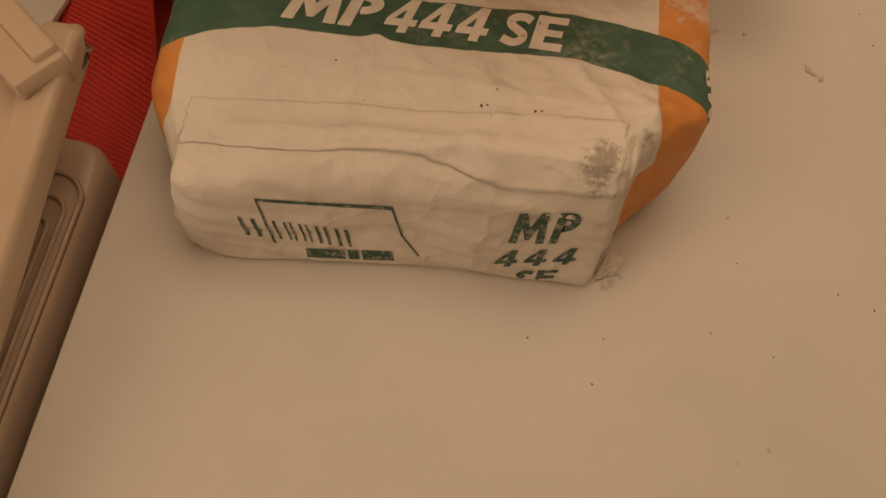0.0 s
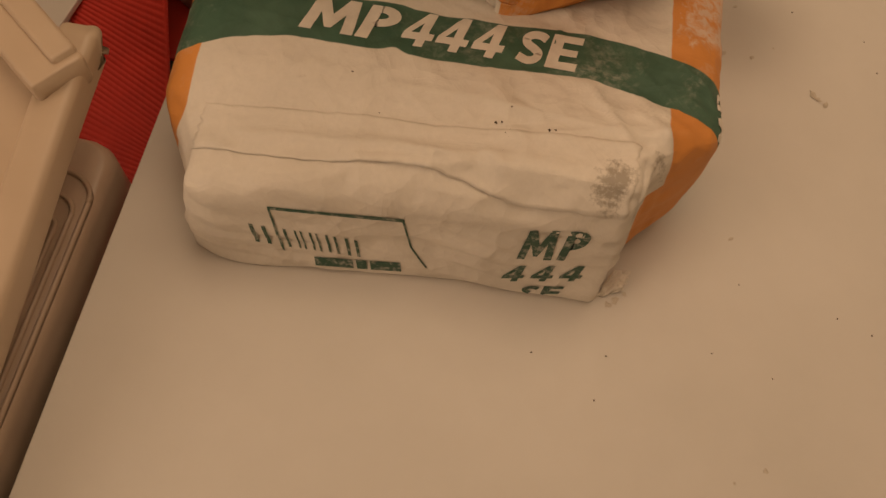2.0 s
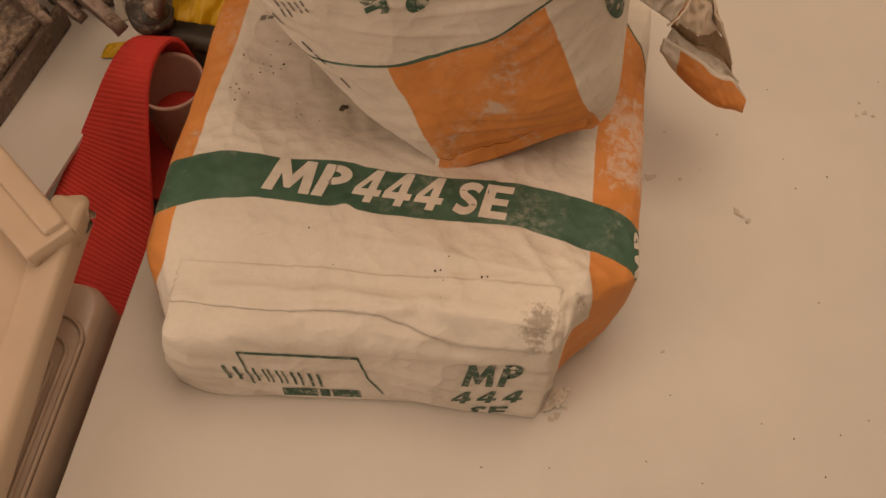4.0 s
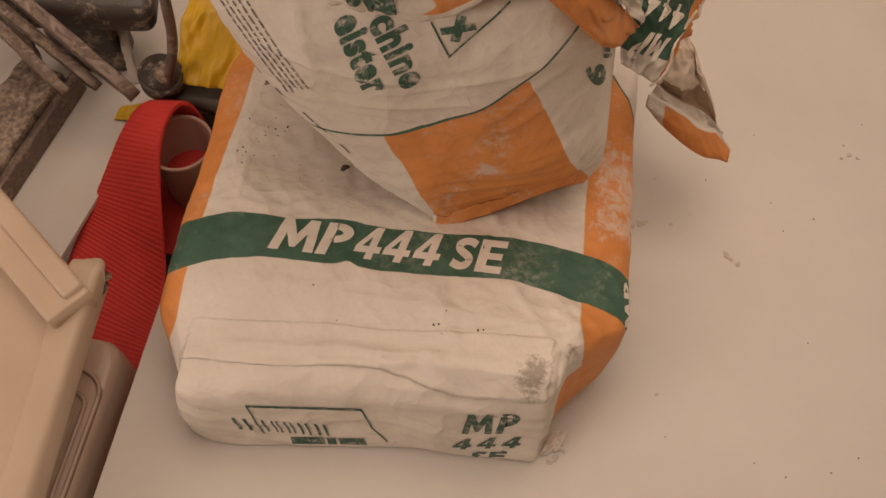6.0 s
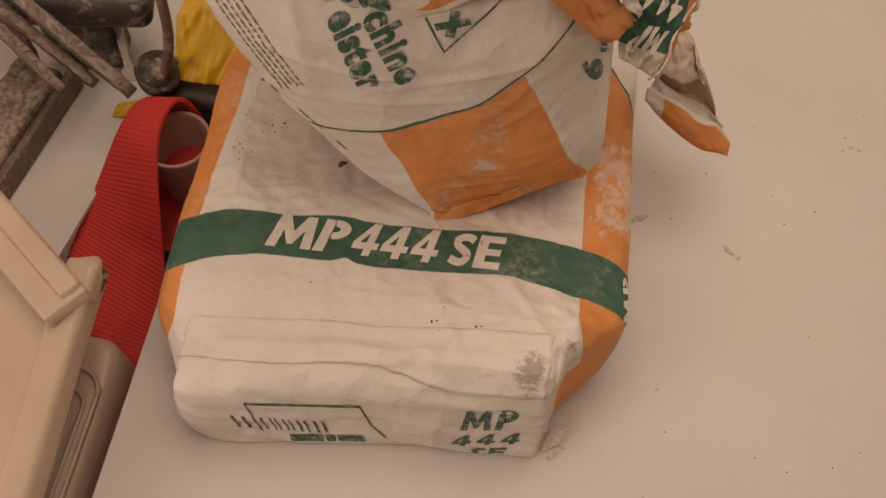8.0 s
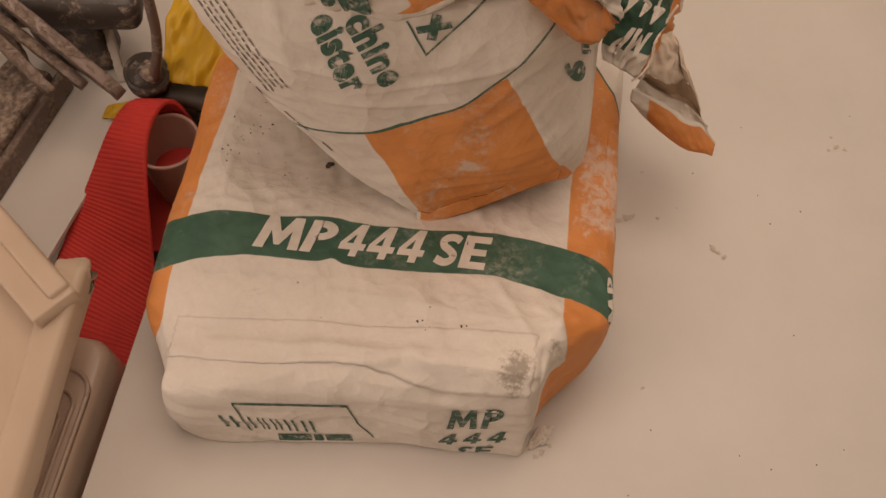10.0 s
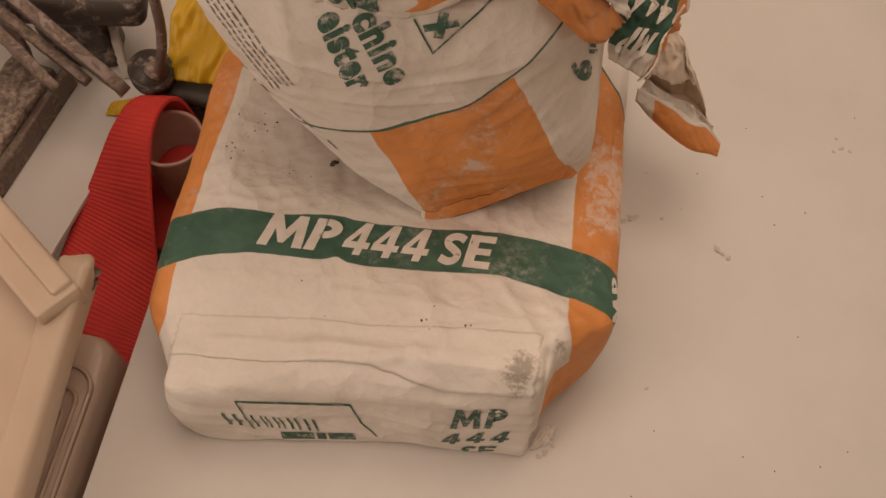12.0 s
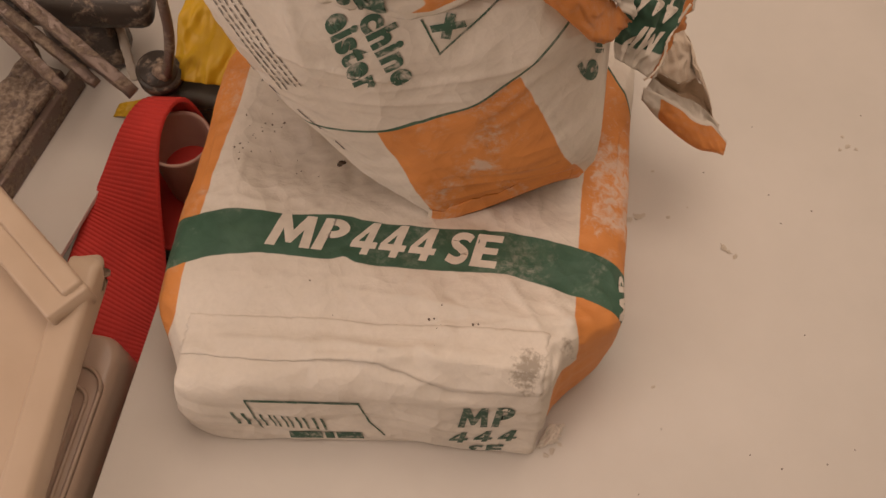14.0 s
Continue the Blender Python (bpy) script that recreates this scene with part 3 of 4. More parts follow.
def open_right(z):
    return curve(z, ((0.128, 0.262), (0.18, 0.270), (0.26, 0.262), (0.34, 0.248), (0.46, 0.22)))


def open_front(x, z):
    """How far forward the open sack's face comes at this width and height."""
    l, r = open_left(z), open_right(z)
    apex = curve(z, ((0.13, 0.125), (0.22, 0.10), (0.32, 0.06), (0.46, 0.06)))
    dl = curve(z, ((0.13, 0.004), (0.17, 0.03), (0.25, 0.065), (0.4, 0.075)))
    f = (apex - x) / (apex - l) if x < apex else (x - apex) / (r - apex)
    f = min(1, max(0, f))
    bent = lerp(f, 0.6 * f ** 1.8 + 0.4 * f ** 9, ss(0.14, 0.24, z) if x > apex else 1.0)
    return 0.603 + (dl if x < apex else curve(z, ((0.14, 0.06), (0.3, 0.085)))) * bent + 0.012 * ss(0.36, 0.46, z)


OPEN_TOP = 0.455


def open_ring(z, grow=0.0):
    l, r = open_left(z) - grow, open_right(z) + grow
    pts = [(lerp(l, r, 0.5 - 0.5 * math.cos(math.pi * i / 110))) for i in range(111)]
    ring = [(x, open_front(min(max(x, l + grow), r - grow), z) - grow) for x in pts]
    yr, yl = ring[-1][1], ring[0][1]
    ring += [(r + 0.006 * math.sin(math.pi * i / 20), lerp(yr, 0.93, i / 20)) for i in range(1, 20)]
    ring += [(lerp(r, l, i / 20), 0.93 + 0.05 * math.sin(math.pi * i / 20)) for i in range(0, 20)]
    ring += [(l - 0.004 * math.sin(math.pi * i / 20), lerp(0.93, yl, i / 20)) for i in range(0, 20)]
    return ring


# sharp folds on the open sack's face: from x, z to x, z, height, width
OPEN_CREASES = ((-0.015, 0.44, 0.006, 0.345, 0.007, 0.004), (-0.055, 0.365, 0.10, 0.352, 0.004, 0.003), (0.02, 0.315, 0.15, 0.335, 0.003, 0.003), (0.03, 0.30, 0.10, 0.298, -0.003, 0.003), (0.05, 0.335, 0.20, 0.38, 0.003, 0.003), (0.11, 0.19, 0.26, 0.205, 0.003, 0.003), (0.12, 0.165, 0.25, 0.185, 0.004, 0.003), (0.21, 0.30, 0.255, 0.20, 0.003, 0.004), (0.0, 0.25, 0.06, 0.21, 0.002, 0.004), (0.13, 0.29, 0.19, 0.22, 0.002, 0.004))


def open_body():
    bm = bmesh.new()
    rings = []
    for j in range(131):
        z = lerp(0.128, OPEN_TOP, j / 130)
        row = []
        for x, y in open_ring(z):
            fold = 0.004 * n3(x * 11, y * 11, z * 9 + 7) + 0.0022 * (0.35 + 0.65 * ss(-0.2, 0.5, n3(x * 9, 3, z * 9))) * ridged(x * 7 + z * 9, 4, z * 42 - x * 17 + 2 * n3(x * 8, z * 8, 2)) * ss(0.13, 0.16, z)
            fold += 0.004 * ss(0.3, 0.42, z) * n3(x * 22, y * 22, z * 30)
            if y < 0.72:
                for ax, az, bx, bz, up, wide in OPEN_CREASES:
                    fold += up * crease(x, z, ax, az, bx, bz, wide)
            bend = (x + 0.25 * z, y, z * 1.5 - 0.3 * x)
            fold += (0.0045 * facets(bend, 7, 2) + 0.0014 * facets(bend, 22, 6)) * ss(0.128, 0.15, z)
            rim = 1 - 0.35 * ss(0.43, OPEN_TOP, z)
            cx, cy = 0.08, 0.78
            n = Vector((x - cx, y - cy, 0)).normalized()
            lift = 0.03 * ss(0.13, 0.26, x) * (1 - ss(0.128, 0.23, z)) * (1 - ss(0.70, 0.80, y))
            row.append(bm.verts.new((cx + (x - cx) * rim + n.x * fold, cy + (y - cy) * rim + n.y * fold, z + lift + 0.003 * n3(x * 13, y * 13, 3))))
        rings.append(row)
    n = len(rings[0])
    for a, b in zip(rings, rings[1:]):
        for i in range(n):
            bm.faces.new((a[i], a[(i + 1) % n], b[(i + 1) % n], b[i]))
    bm.faces.new(rings[0][::-1])
    bm.faces.new(rings[-1])
    return bm


def open_line(x):
    return curve(x, ((-0.03, 0.235), (0.056, 0.276), (0.105, 0.303), (0.144, 0.325), (0.174, 0.355), (0.21, 0.40), (0.26, 0.47)))


def open_green(c):
    return 1 + c.z - open_line(c.x) if c.y < 0.78 else 0.0


def open_orange(c):
    left = 0.056 + (0.276 - c.z) * 0.42 + 0.003 * n3(c.z * 30, 1, 1)
    right = 0.197 + (0.32 - c.z) * 0.46
    return min(open_line(c.x) - 0.002 - c.z, c.x - left, right - c.x) if c.y < 0.8 else -1.0


open_sack = thing("plaster_sack", "torn-open paper plaster sack standing on the full sack", "sack", "plaster sacks")
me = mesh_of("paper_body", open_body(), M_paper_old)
store(me, "green", lambda c: -1.0)
store(me, "line", open_green)
store(me, "dust", lambda c: 0.16 + 0.6 * math.exp(-(((c.x - 0.157) / 0.014) ** 2 + ((c.z - 0.232) / 0.014) ** 2)) + 0.35 * math.exp(-(((c.x - 0.13) / 0.03) ** 2 + ((c.z - 0.143) / 0.008) ** 2)))
store(me, "orange", open_orange)
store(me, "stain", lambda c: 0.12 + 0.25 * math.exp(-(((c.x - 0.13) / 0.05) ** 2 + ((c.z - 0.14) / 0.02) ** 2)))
open_paper = new("paper_body", me)
open_paper.parent = open_sack
AHEAD = (-0.02, 0.75, -0.65)
print_on("lettering", text_mesh("chine", 0.045), open_paper, (0.0470, 0.61, 0.4182), (0.0285, 0, -0.0760), (0.0235, 0, 0.0205), AHEAD, M_ink_worn, open_sack, "worn green letters")
print_on("lettering", text_mesh("eister", 0.045), open_paper, (0.0185, 0.61, 0.4125), (0.0246, 0, -0.0857), (0.0235, 0, 0.0205), AHEAD, M_ink_worn, open_sack, "worn green letters")
print_on("side_lettering", text_mesh("6", 0.045), open_paper, (0.2520, 0.70, 0.284), (-0.004, 0, 0.029), (-0.023, 0, 0.006), AHEAD, M_ink_worn, open_sack, "worn green figure")
print_on("side_lettering", bars([(0, 0.42, 0, 1), (0.58, 1, 0.2, 1)]), open_paper, (0.2515, 0.70, 0.320), (-0.003, 0, 0.014), (-0.010, 0, 0.003), AHEAD, M_ink_worn, open_sack, "cut-off green blocks")
for a in (0.0, 0.24, 0.5, 0.62, 0.86):
    start, along = span((-0.0720, 0.65, 0.300), (0.094, 0, -0.115), a, a + 0.10)
    print_on("edge_mark", bars([(0, 1, 0, 1)]), open_paper, start, along, (0.0012, 0, 0.0012), AHEAD, M_ink_dark, open_sack, "short dark dash on the edge")
star = bmesh.new()
for a in (12, 78):
    c, s = math.cos(radians(a)), math.sin(radians(a))
    star.faces.new([star.verts.new((0.5 + x * c - y * s, 0.5 + x * s + y * c, 0)) for x, y in ((-0.62, -0.17), (0.62, -0.17), (0.62, 0.17), (-0.62, 0.17))])
print_on("mark", star, open_paper, (0.1072, 0.62, 0.402), (0.0222, 0, 0.004), (-0.002, 0, 0.0225), AHEAD, M_ink_worn, open_sack, "plain green crossed mark")
print_on("mark_outline", bars([(0, 1, 0, 0.05), (0, 0.025, 0.05, 1)]), open_paper, (0.112, 0.62, 0.3818), (0.0427, 0, 0.0659), (-0.0165, 0, 0.0366), AHEAD, M_ink_worn, open_sack, "thin green outline")
rng = random.Random(4)
lines = []
for i in range(5):
    a = 0.0
    while a < 0.95:
        w = rng.uniform(0.02, 0.06)
        lines.append((a, min(1, a + w), i * 0.2, i * 0.2 + 0.05))
        a += w + 0.014
print_on("small_print", bars(lines), open_paper, (-0.108, 0.64, 0.44), (0.075, 0, -0.16), (0.030, 0, 0.014), AHEAD, M_ink_grey, open_sack, "unreadable small dark print")


def sheet(name, label, nu, nv, place, orange, green, material, parent, thick=0.0009, stain=lambda u, v: 0.1):
    """A crumpled piece of paper: place(u, v) for u, v in 0..1; orange and green are its print."""
    bm = bmesh.new()
    grid = [[bm.verts.new(place(i / nu, j / nv)) for j in range(nv + 1)] for i in range(nu + 1)]
    for i in range(nu):
        for j in range(nv):
            bm.faces.new((grid[i][j], grid[i + 1][j], grid[i + 1][j + 1], grid[i][j + 1]))
    uv = [(i / nu, j / nv) for i in range(nu + 1) for j in range(nv + 1)]
    ob = part(name, bm, material, parent, label)
    for key, f in (("orange", orange), ("green", green), ("stain", stain)):
        a = ob.data.attributes.new(key, "FLOAT", "POINT")
        a.data.foreach_set("value", [f(u, v) for u, v in uv])
    m = ob.modifiers.new("thickness", "SOLIDIFY")
    m.thickness, m.offset = thick, 0
    return ob


def patch(p00, p10, p11, p01, bulge, crumple, seed, tear=0.006):
    """A bent four-cornered sheet with crumples and a ragged outer edge (u = 1)."""
    a, b, c, d = (Vector(p) for p in (p00, p10, p11, p01))
    n = (b - a).cross(d - a).normalized()

    def place(u, v):
        rag = tear * (n3(v * 14, seed, 1) + 0.6 * n3(v * 45, seed, 2)) * ss(0.7, 1, u)
        w = u + rag / max(0.02, (b - a).length)
        p = a.lerp(b, w).lerp(d.lerp(c, w), v)
        h = bulge * math.sin(math.pi * u) * math.sin(math.pi * min(1, v + 0.1))
        h += crumple * (n3(u * 3.1, v * 3.3, seed) + 0.55 * (ridged(u * 5 + v * 2, v * 4 - u, seed + 5) - 0.5) + 0.25 * n3(u * 13, v * 13, seed))
        return p + n * h
    return place


def fold_place(u, v):
    """The pasted fold that runs round the open sack's bottom edge."""
    x = lerp(0.108, 0.252, u)
    z = lerp(0.131, 0.150 + 0.012 * n3(u * 5, 2, 4) + 0.004 * n3(u * 21, 2, 4) + 0.004 * u, v) + 0.012 * u
    return Vector((x, open_front(x, z) - 0.0012 - 0.0015 * n3(u * 9, v * 2, 3) - 0.003 * (1 - v), z + 0.028 * ss(0.13, 0.26, x)))


sheet("bottom_fold", "creased orange fold at the sack's bottom edge", 70, 8, fold_place, lambda u, v: u - 0.03, lambda u, v: -1.0, M_paper_old, open_sack)
FLAP_CAST = cast_on(sack_body)
sheet("bottom_flap", "pasted white paper flap over the sack's end", 120, 18, flap_place, lambda u, v: -1.0, lambda u, v: -1.0, M_paper, sack, 0.0006, lambda u, v: 0.08 + 0.6 * math.exp(-(((u - 0.955) / 0.06) ** 2 + ((v - 0.35) / 0.45) ** 2)))


def rim_place(u, v):
    """The folded-over mouth: a collar of paper that runs along the front and sags over the print."""
    x = lerp(-0.118, 0.205, u)
    low = 0.430 + 0.03 * ss(0.68, 0.85, u) + 0.004 * n3(u * 5, 1, 3) + 0.003 * n3(u * 19, 2, 3)
    proud = 0.25 + 0.75 * ss(0.25, 0.42, u)
    z = lerp(low, 0.50, v)
    y = open_front(max(x, open_left(min(z, 0.45)) + 0.002), min(z, 0.45)) - 0.003 - 0.013 * proud * math.sin(math.pi * min(1, v * 1.3)) * (0.6 + 0.4 * n3(u * 6, 3, 1)) + 0.22 * max(0, v - 0.45) ** 1.5
    k = 0.006 * n3(u * 12, v * 3, 8) + 0.005 * (ridged(u * 14 + v * 3, v * 2, 4) - 0.5)
    return Vector((x - k * 0.4, y - k, z))


collar = sheet("torn_collar", "crumpled white paper mouth folded over", 110, 34, rim_place, lambda u, v: min(u - 0.66 - 0.03 * n3(v * 6, 1, 9), v - 0.12 - 0.1 * n3(u * 7, 3, 3)) * 0.2, lambda u, v: -1.0, M_paper_old, open_sack)
print_on("collar_lettering", heavy_m(), collar, (0.0456, 0.60, 0.4593), (0.004, 0, -0.0239), (0.023, 0, 0.0048), AHEAD, M_ink, open_sack, "worn green letter", 0.0016)
print_on("collar_lettering", text_mesh("p", 0.034), collar, (0.0283, 0.60, 0.4626), (-0.0017, 0, -0.0217), (0.0183, 0, 0.0037), AHEAD, M_ink, open_sack, "worn green letter", 0.0016)
sheet("torn_flap", "crumpled orange paper lip of the sack's mouth", 50, 26, patch((0.1717, 0.6445, 0.4450), (0.2578, 0.7063, 0.3350), (0.2723, 0.7184, 0.3450), (0.2139, 0.6616, 0.4450), 0.030, 0.006, 3.3, 0.004), lambda u, v: 1.0, lambda u, v: -1.0, M_paper_sheer, open_sack)
sheet("torn_flap", "cream inner side of the torn mouth", 30, 30, patch((0.2139, 0.6616, 0.4450), (0.2723, 0.7184, 0.3450), (0.2758, 0.7573, 0.3450), (0.2517, 0.7380, 0.4000), 0.006, 0.006, 4.6, 0.003), lambda u, v: -1.0, lambda u, v: -1.0, M_paper_sheer, open_sack)
flap = sheet("torn_flap", "hanging paper flap with a green band and a ragged edge", 60, 70, patch((0.2700, 0.7332, 0.275), (0.3185, 0.7437, 0.238), (0.3700, 0.8800, 0.305), (0.2640, 0.7850, 0.385), 0.010, 0.010, 8.1, 0.006), lambda u, v: min(u - 0.80 - 0.04 * n3(v * 5, 2, 1), 0.955 - u + 0.02 * n3(v * 20, 1, 1)) * 0.1, lambda u, v: min(0.80 - u + 0.03 * n3(v * 5, 2, 1), v - 0.12 - 0.08 * u) * 0.1, M_paper_sheer, open_sack)
for body, a, b in (("M", 0.0, 0.55), ("P", 0.6, 1.0)):
    start, along = span((0.3183, 0.7695, 0.28), (-0.0351, -0.0067, 0.005), a, b)
    print_on("flap_lettering", heavy(body), flap, start, along, (-0.0103, -0.0256, -0.005), (-0.05, 0.5, -0.85), M_ink_white, open_sack, "white letter on the green band", 0.0012)
print_on("flap_lettering", text_mesh("444", 0.022, 0.05, 1.3), flap, (0.3276, 0.7948, 0.30), (-0.0442, -0.0047, 0.01), (-0.0036, -0.0259, -0.005), (-0.05, 0.5, -0.85), M_ink_white, open_sack, "white figures on the green band", 0.0012)


TONGUE_LIP = spline([(0.324, 0.787, 0.17), (0.349, 0.786, 0.16), (0.374, 0.78, 0.152), (0.395, 0.771, 0.145), (0.41, 0.773, 0.142), (0.432, 0.761, 0.128)], 60)
TONGUE_LOW = spline([(0.327, 0.795, 0.15), (0.343, 0.787, 0.13), (0.373, 0.776, 0.112), (0.399, 0.765, 0.104), (0.416, 0.762, 0.102), (0.433, 0.765, 0.106)], 60)
TONGUE_IN = spline([(0.335, 0.805, 0.168), (0.35, 0.805, 0.155), (0.374, 0.807, 0.14), (0.393, 0.805, 0.135), (0.405, 0.795, 0.135), (0.424, 0.783, 0.126)], 60)
PLY_LIP = spline([(0.334, 0.808, 0.173), (0.346, 0.809, 0.170), (0.368, 0.808, 0.16), (0.384, 0.815, 0.165), (0.398, 0.808, 0.158), (0.41, 0.792, 0.143)], 60)
PLY_TOP = spline([(0.332, 0.803, 0.20), (0.340, 0.835, 0.20), (0.352, 0.850, 0.20), (0.366, 0.843, 0.198), (0.373, 0.823, 0.186), (0.384, 0.814, 0.168)], 60)


def between(one, two, bulge, crumple, seed, tear=0.0):
    """A sheet spanned between two edges, arched by bulge and crumpled, ragged along its second edge."""
    def place(u, v):
        i = u * 60
        k = min(int(i), 59)
        a, b = (e[k].lerp(e[k + 1], i - k) for e in (one, two))
        v2 = v + tear * (n3(u * 11, seed, 3) + 0.6 * n3(u * 37, seed, 5)) * ss(0.7, 1, v)
        h = crumple * (n3(u * 6, v * 3, seed) + 0.6 * (ridged(u * 9 + v, v * 4 - u * 2, seed + 3) - 0.5)) * math.sin(math.pi * (0.1 + 0.8 * v))
        return a.lerp(b, v2) + Vector(bulge) * math.sin(math.pi * v) + Vector((0.1, -0.7, 0.6)) * h
    return place


sheet("torn_tongue", "curled torn tongue of paper, orange with a white torn edge", 60, 24, between(TONGUE_LIP, TONGUE_LOW, (0.0, -0.012, -0.002), 0.004, 5.1), lambda u, v: min(u - 0.17 - 0.12 * v + 0.05 * n3(v * 3, 1, 1), v - 0.06 - 0.05 * n3(u * 9, 2, 2)) * 0.1, lambda u, v: -1.0, M_paper_sheer, open_sack)
sheet("torn_tongue", "white inner side of the torn tongue", 60, 20, between(TONGUE_LIP, TONGUE_IN, (0.0, 0.0, -0.012), 0.005, 9.4, 0.12), lambda u, v: -1.0, lambda u, v: -1.0, M_paper_sheer, open_sack)
sheet("inner_ply", "torn brown inner paper ply", 60, 20, between(TONGUE_IN, PLY_LIP, (0.0, 0.006, -0.010), 0.004, 5.7, 0.25), lambda u, v: -1.0, lambda u, v: -1.0, M_kraft, open_sack)
sheet("inner_ply", "dusty grey-brown inner paper ply", 60, 30, between(PLY_LIP, PLY_TOP, (0.0, 0.0, 0.004), 0.007, 2.7, 0.10), lambda u, v: -1.0, lambda u, v: -1.0, M_kraft_dusty, open_sack)
FLAP_EDGE = spline([(0.338, 0.792, 0.3), (0.33, 0.78, 0.285), (0.323, 0.763, 0.275), (0.323, 0.753, 0.262), (0.318, 0.743, 0.252), (0.308, 0.735, 0.245)], 60)
part("torn_edge", sweep(FLAP_EDGE, lambda f: [(a + 0.0012 * n3(f * 30, 1, 1), b) for a, b in rounded(0.0014 + 0.0009 * n3(f * 22, 3, 1), 0.0009, 0.0007, 2)]), M_tear, open_sack, "white ragged torn paper edge")

sheet("torn_corner", "crumpled dirty scrap at the sack's bottom corner", 24, 16, patch((0.264, 0.402, 0.003), (0.286, 0.414, 0.003), (0.292, 0.434, 0.009), (0.274, 0.430, 0.012), 0.003, 0.005, 7.7, 0.004), lambda u, v: -1.0, lambda u, v: -1.0, M_paper_old, sack, 0.0009, lambda u, v: 0.35)

# ---- things in the gap and on the side table ----


def foam_mat():
    left = spline([(-0.335, 0.30, -0.11), (-0.335, 0.45, -0.055), (-0.341, 0.54, -0.034), (-0.334, 0.60, -0.018), (-0.321, 0.655, 0.006), (-0.302, 0.708, 0.042), (-0.283, 0.740, 0.060), (-0.262, 0.753, 0.055), (-0.260, 0.756, 0.0), (-0.265, 0.752, -0.055), (-0.285, 0.71, -0.069), (-0.292, 0.602, -0.069)], 900)
    right = spline([(-0.208, 0.30, -0.135), (-0.208, 0.45, -0.095), (-0.212, 0.50, -0.075), (-0.219, 0.56, -0.035), (-0.232, 0.635, 0.036), (-0.240, 0.690, 0.066), (-0.236, 0.732, 0.072), (-0.222, 0.753, 0.063), (-0.207, 0.756, 0.0), (-0.195, 0.752, -0.055), (-0.19, 0.71, -0.069), (-0.184, 0.602, -0.069)], 900)
    bm = bmesh.new()
    top, low = [], []
    total = 0.0
    for i, (l, r) in enumerate(zip(left, right)):
        j = min(i + 1, 900)
        d = (left[j] + right[j] - left[max(0, i - 1)] - right[max(0, i - 1)])
        n = (r - l).cross(d).normalized()
        total += d.length / 4
        a, b = [], []
        for k in range(61):
            f = k / 60
            p = l.lerp(r, f)
            rib = 0.0014 * (abs(math.sin(total * math.pi / 0.0060)) ** 0.7) * (0.5 + 0.5 * abs(math.sin(f * math.pi * 17)))
            a.append(bm.verts.new(p + n * (rib if 0 < k < 60 else 0)))
            b.append(bm.verts.new(p - n * 0.0045) if k in (0, 60) or i % 6 == 0 else None)
        top.append(a)
        low.append(b)
    for a, b in zip(top, top[1:]):
        for k in range(60):
            bm.faces.new((a[k], a[k + 1], b[k + 1], b[k]))
    for i in range(900):
        for k in (0, 60):
            q = (top[i][k], top[i + 1][k], low[i + 1][k], low[i][k])
            bm.faces.new(q if k == 0 else q[::-1])
    for i in range(0, 900, 6):
        for k in range(60):
            q = (low[i][k], low[i + 6][k], low[i + 6][k + 1], low[i][k + 1])
            bm.faces.new(q)
    for i in (0, 900):
        for k in range(60):
            bm.faces.new((top[i][k], low[i][k], low[i][k + 1], top[i][k + 1]))
    return bm


tagged(part("foam_mat", foam_mat(), M_red), "red ribbed foam mat strip, looped over in the gap", "foam mat")


def cup():
    bm = bmesh.new()
    prof = [(0.0, -0.064), (0.033, -0.064), (0.0355, -0.06), (0.0400, 0.040), (0.0420, 0.043), (0.0420, 0.047), (0.0390, 0.048), (0.0380, 0.042), (0.033, -0.058), (0.0, -0.059)]
    rings = [[bm.verts.new((-0.225 + r * math.cos(2 * math.pi * i / 48), 0.704 + r * math.sin(2 * math.pi * i / 48), z)) for i in range(48)] if r else [bm.verts.new((-0.225, 0.704, z))] for r, z in prof]
    for a, b in zip(rings, rings[1:]):
        for i in range(48):
            q = [a[i % len(a)], a[(i + 1) % len(a)], b[(i + 1) % len(b)], b[i % len(b)]]
            bm.faces.new(list(dict.fromkeys(q)))
    return bm


tumbler = thing("tumbler", "smoky reddish plastic tumbler standing on the red mat", "cup")
part("cup_wall", cup(), M_cup, tumbler)
pad = bmesh.new()
bmesh.ops.create_circle(pad, cap_ends=True, radius=0.0335, segments=40, matrix=pose(-0.225, 0.704, -0.02))
part("content", pad, M_red, tumbler, "red content at the bottom", False)

case = thing("tool_case", "dark grey plastic case behind the tumbler", "case")
part("lower_shell", box(-0.278, -0.183, 0.766, 0.830, -0.145, 0.022, 0.006), M_darkbox, case)
part("lid", box(-0.279, -0.182, 0.765, 0.831, 0.025, 0.050, 0.008), M_darkbox, case)
part("hinge_strip", box(-0.276, -0.185, 0.768, 0.828, 0.021, 0.026), M_black, case)
low_case = thing("tool_case", "low dark grey case under the folded mat", "case")
part("lower_shell", box(-0.31, -0.18, 0.62, 0.745, -0.145, -0.10, 0.006), M_darkbox, low_case)
part("lid", box(-0.31, -0.18, 0.62, 0.745, -0.099, -0.0745, 0.006), M_darkbox, low_case)

# moulded tray with long oval ribs, upside down in the gap
tray = thing("moulded_tray", "upturned milky plastic tray with long oval ribs", "tray")


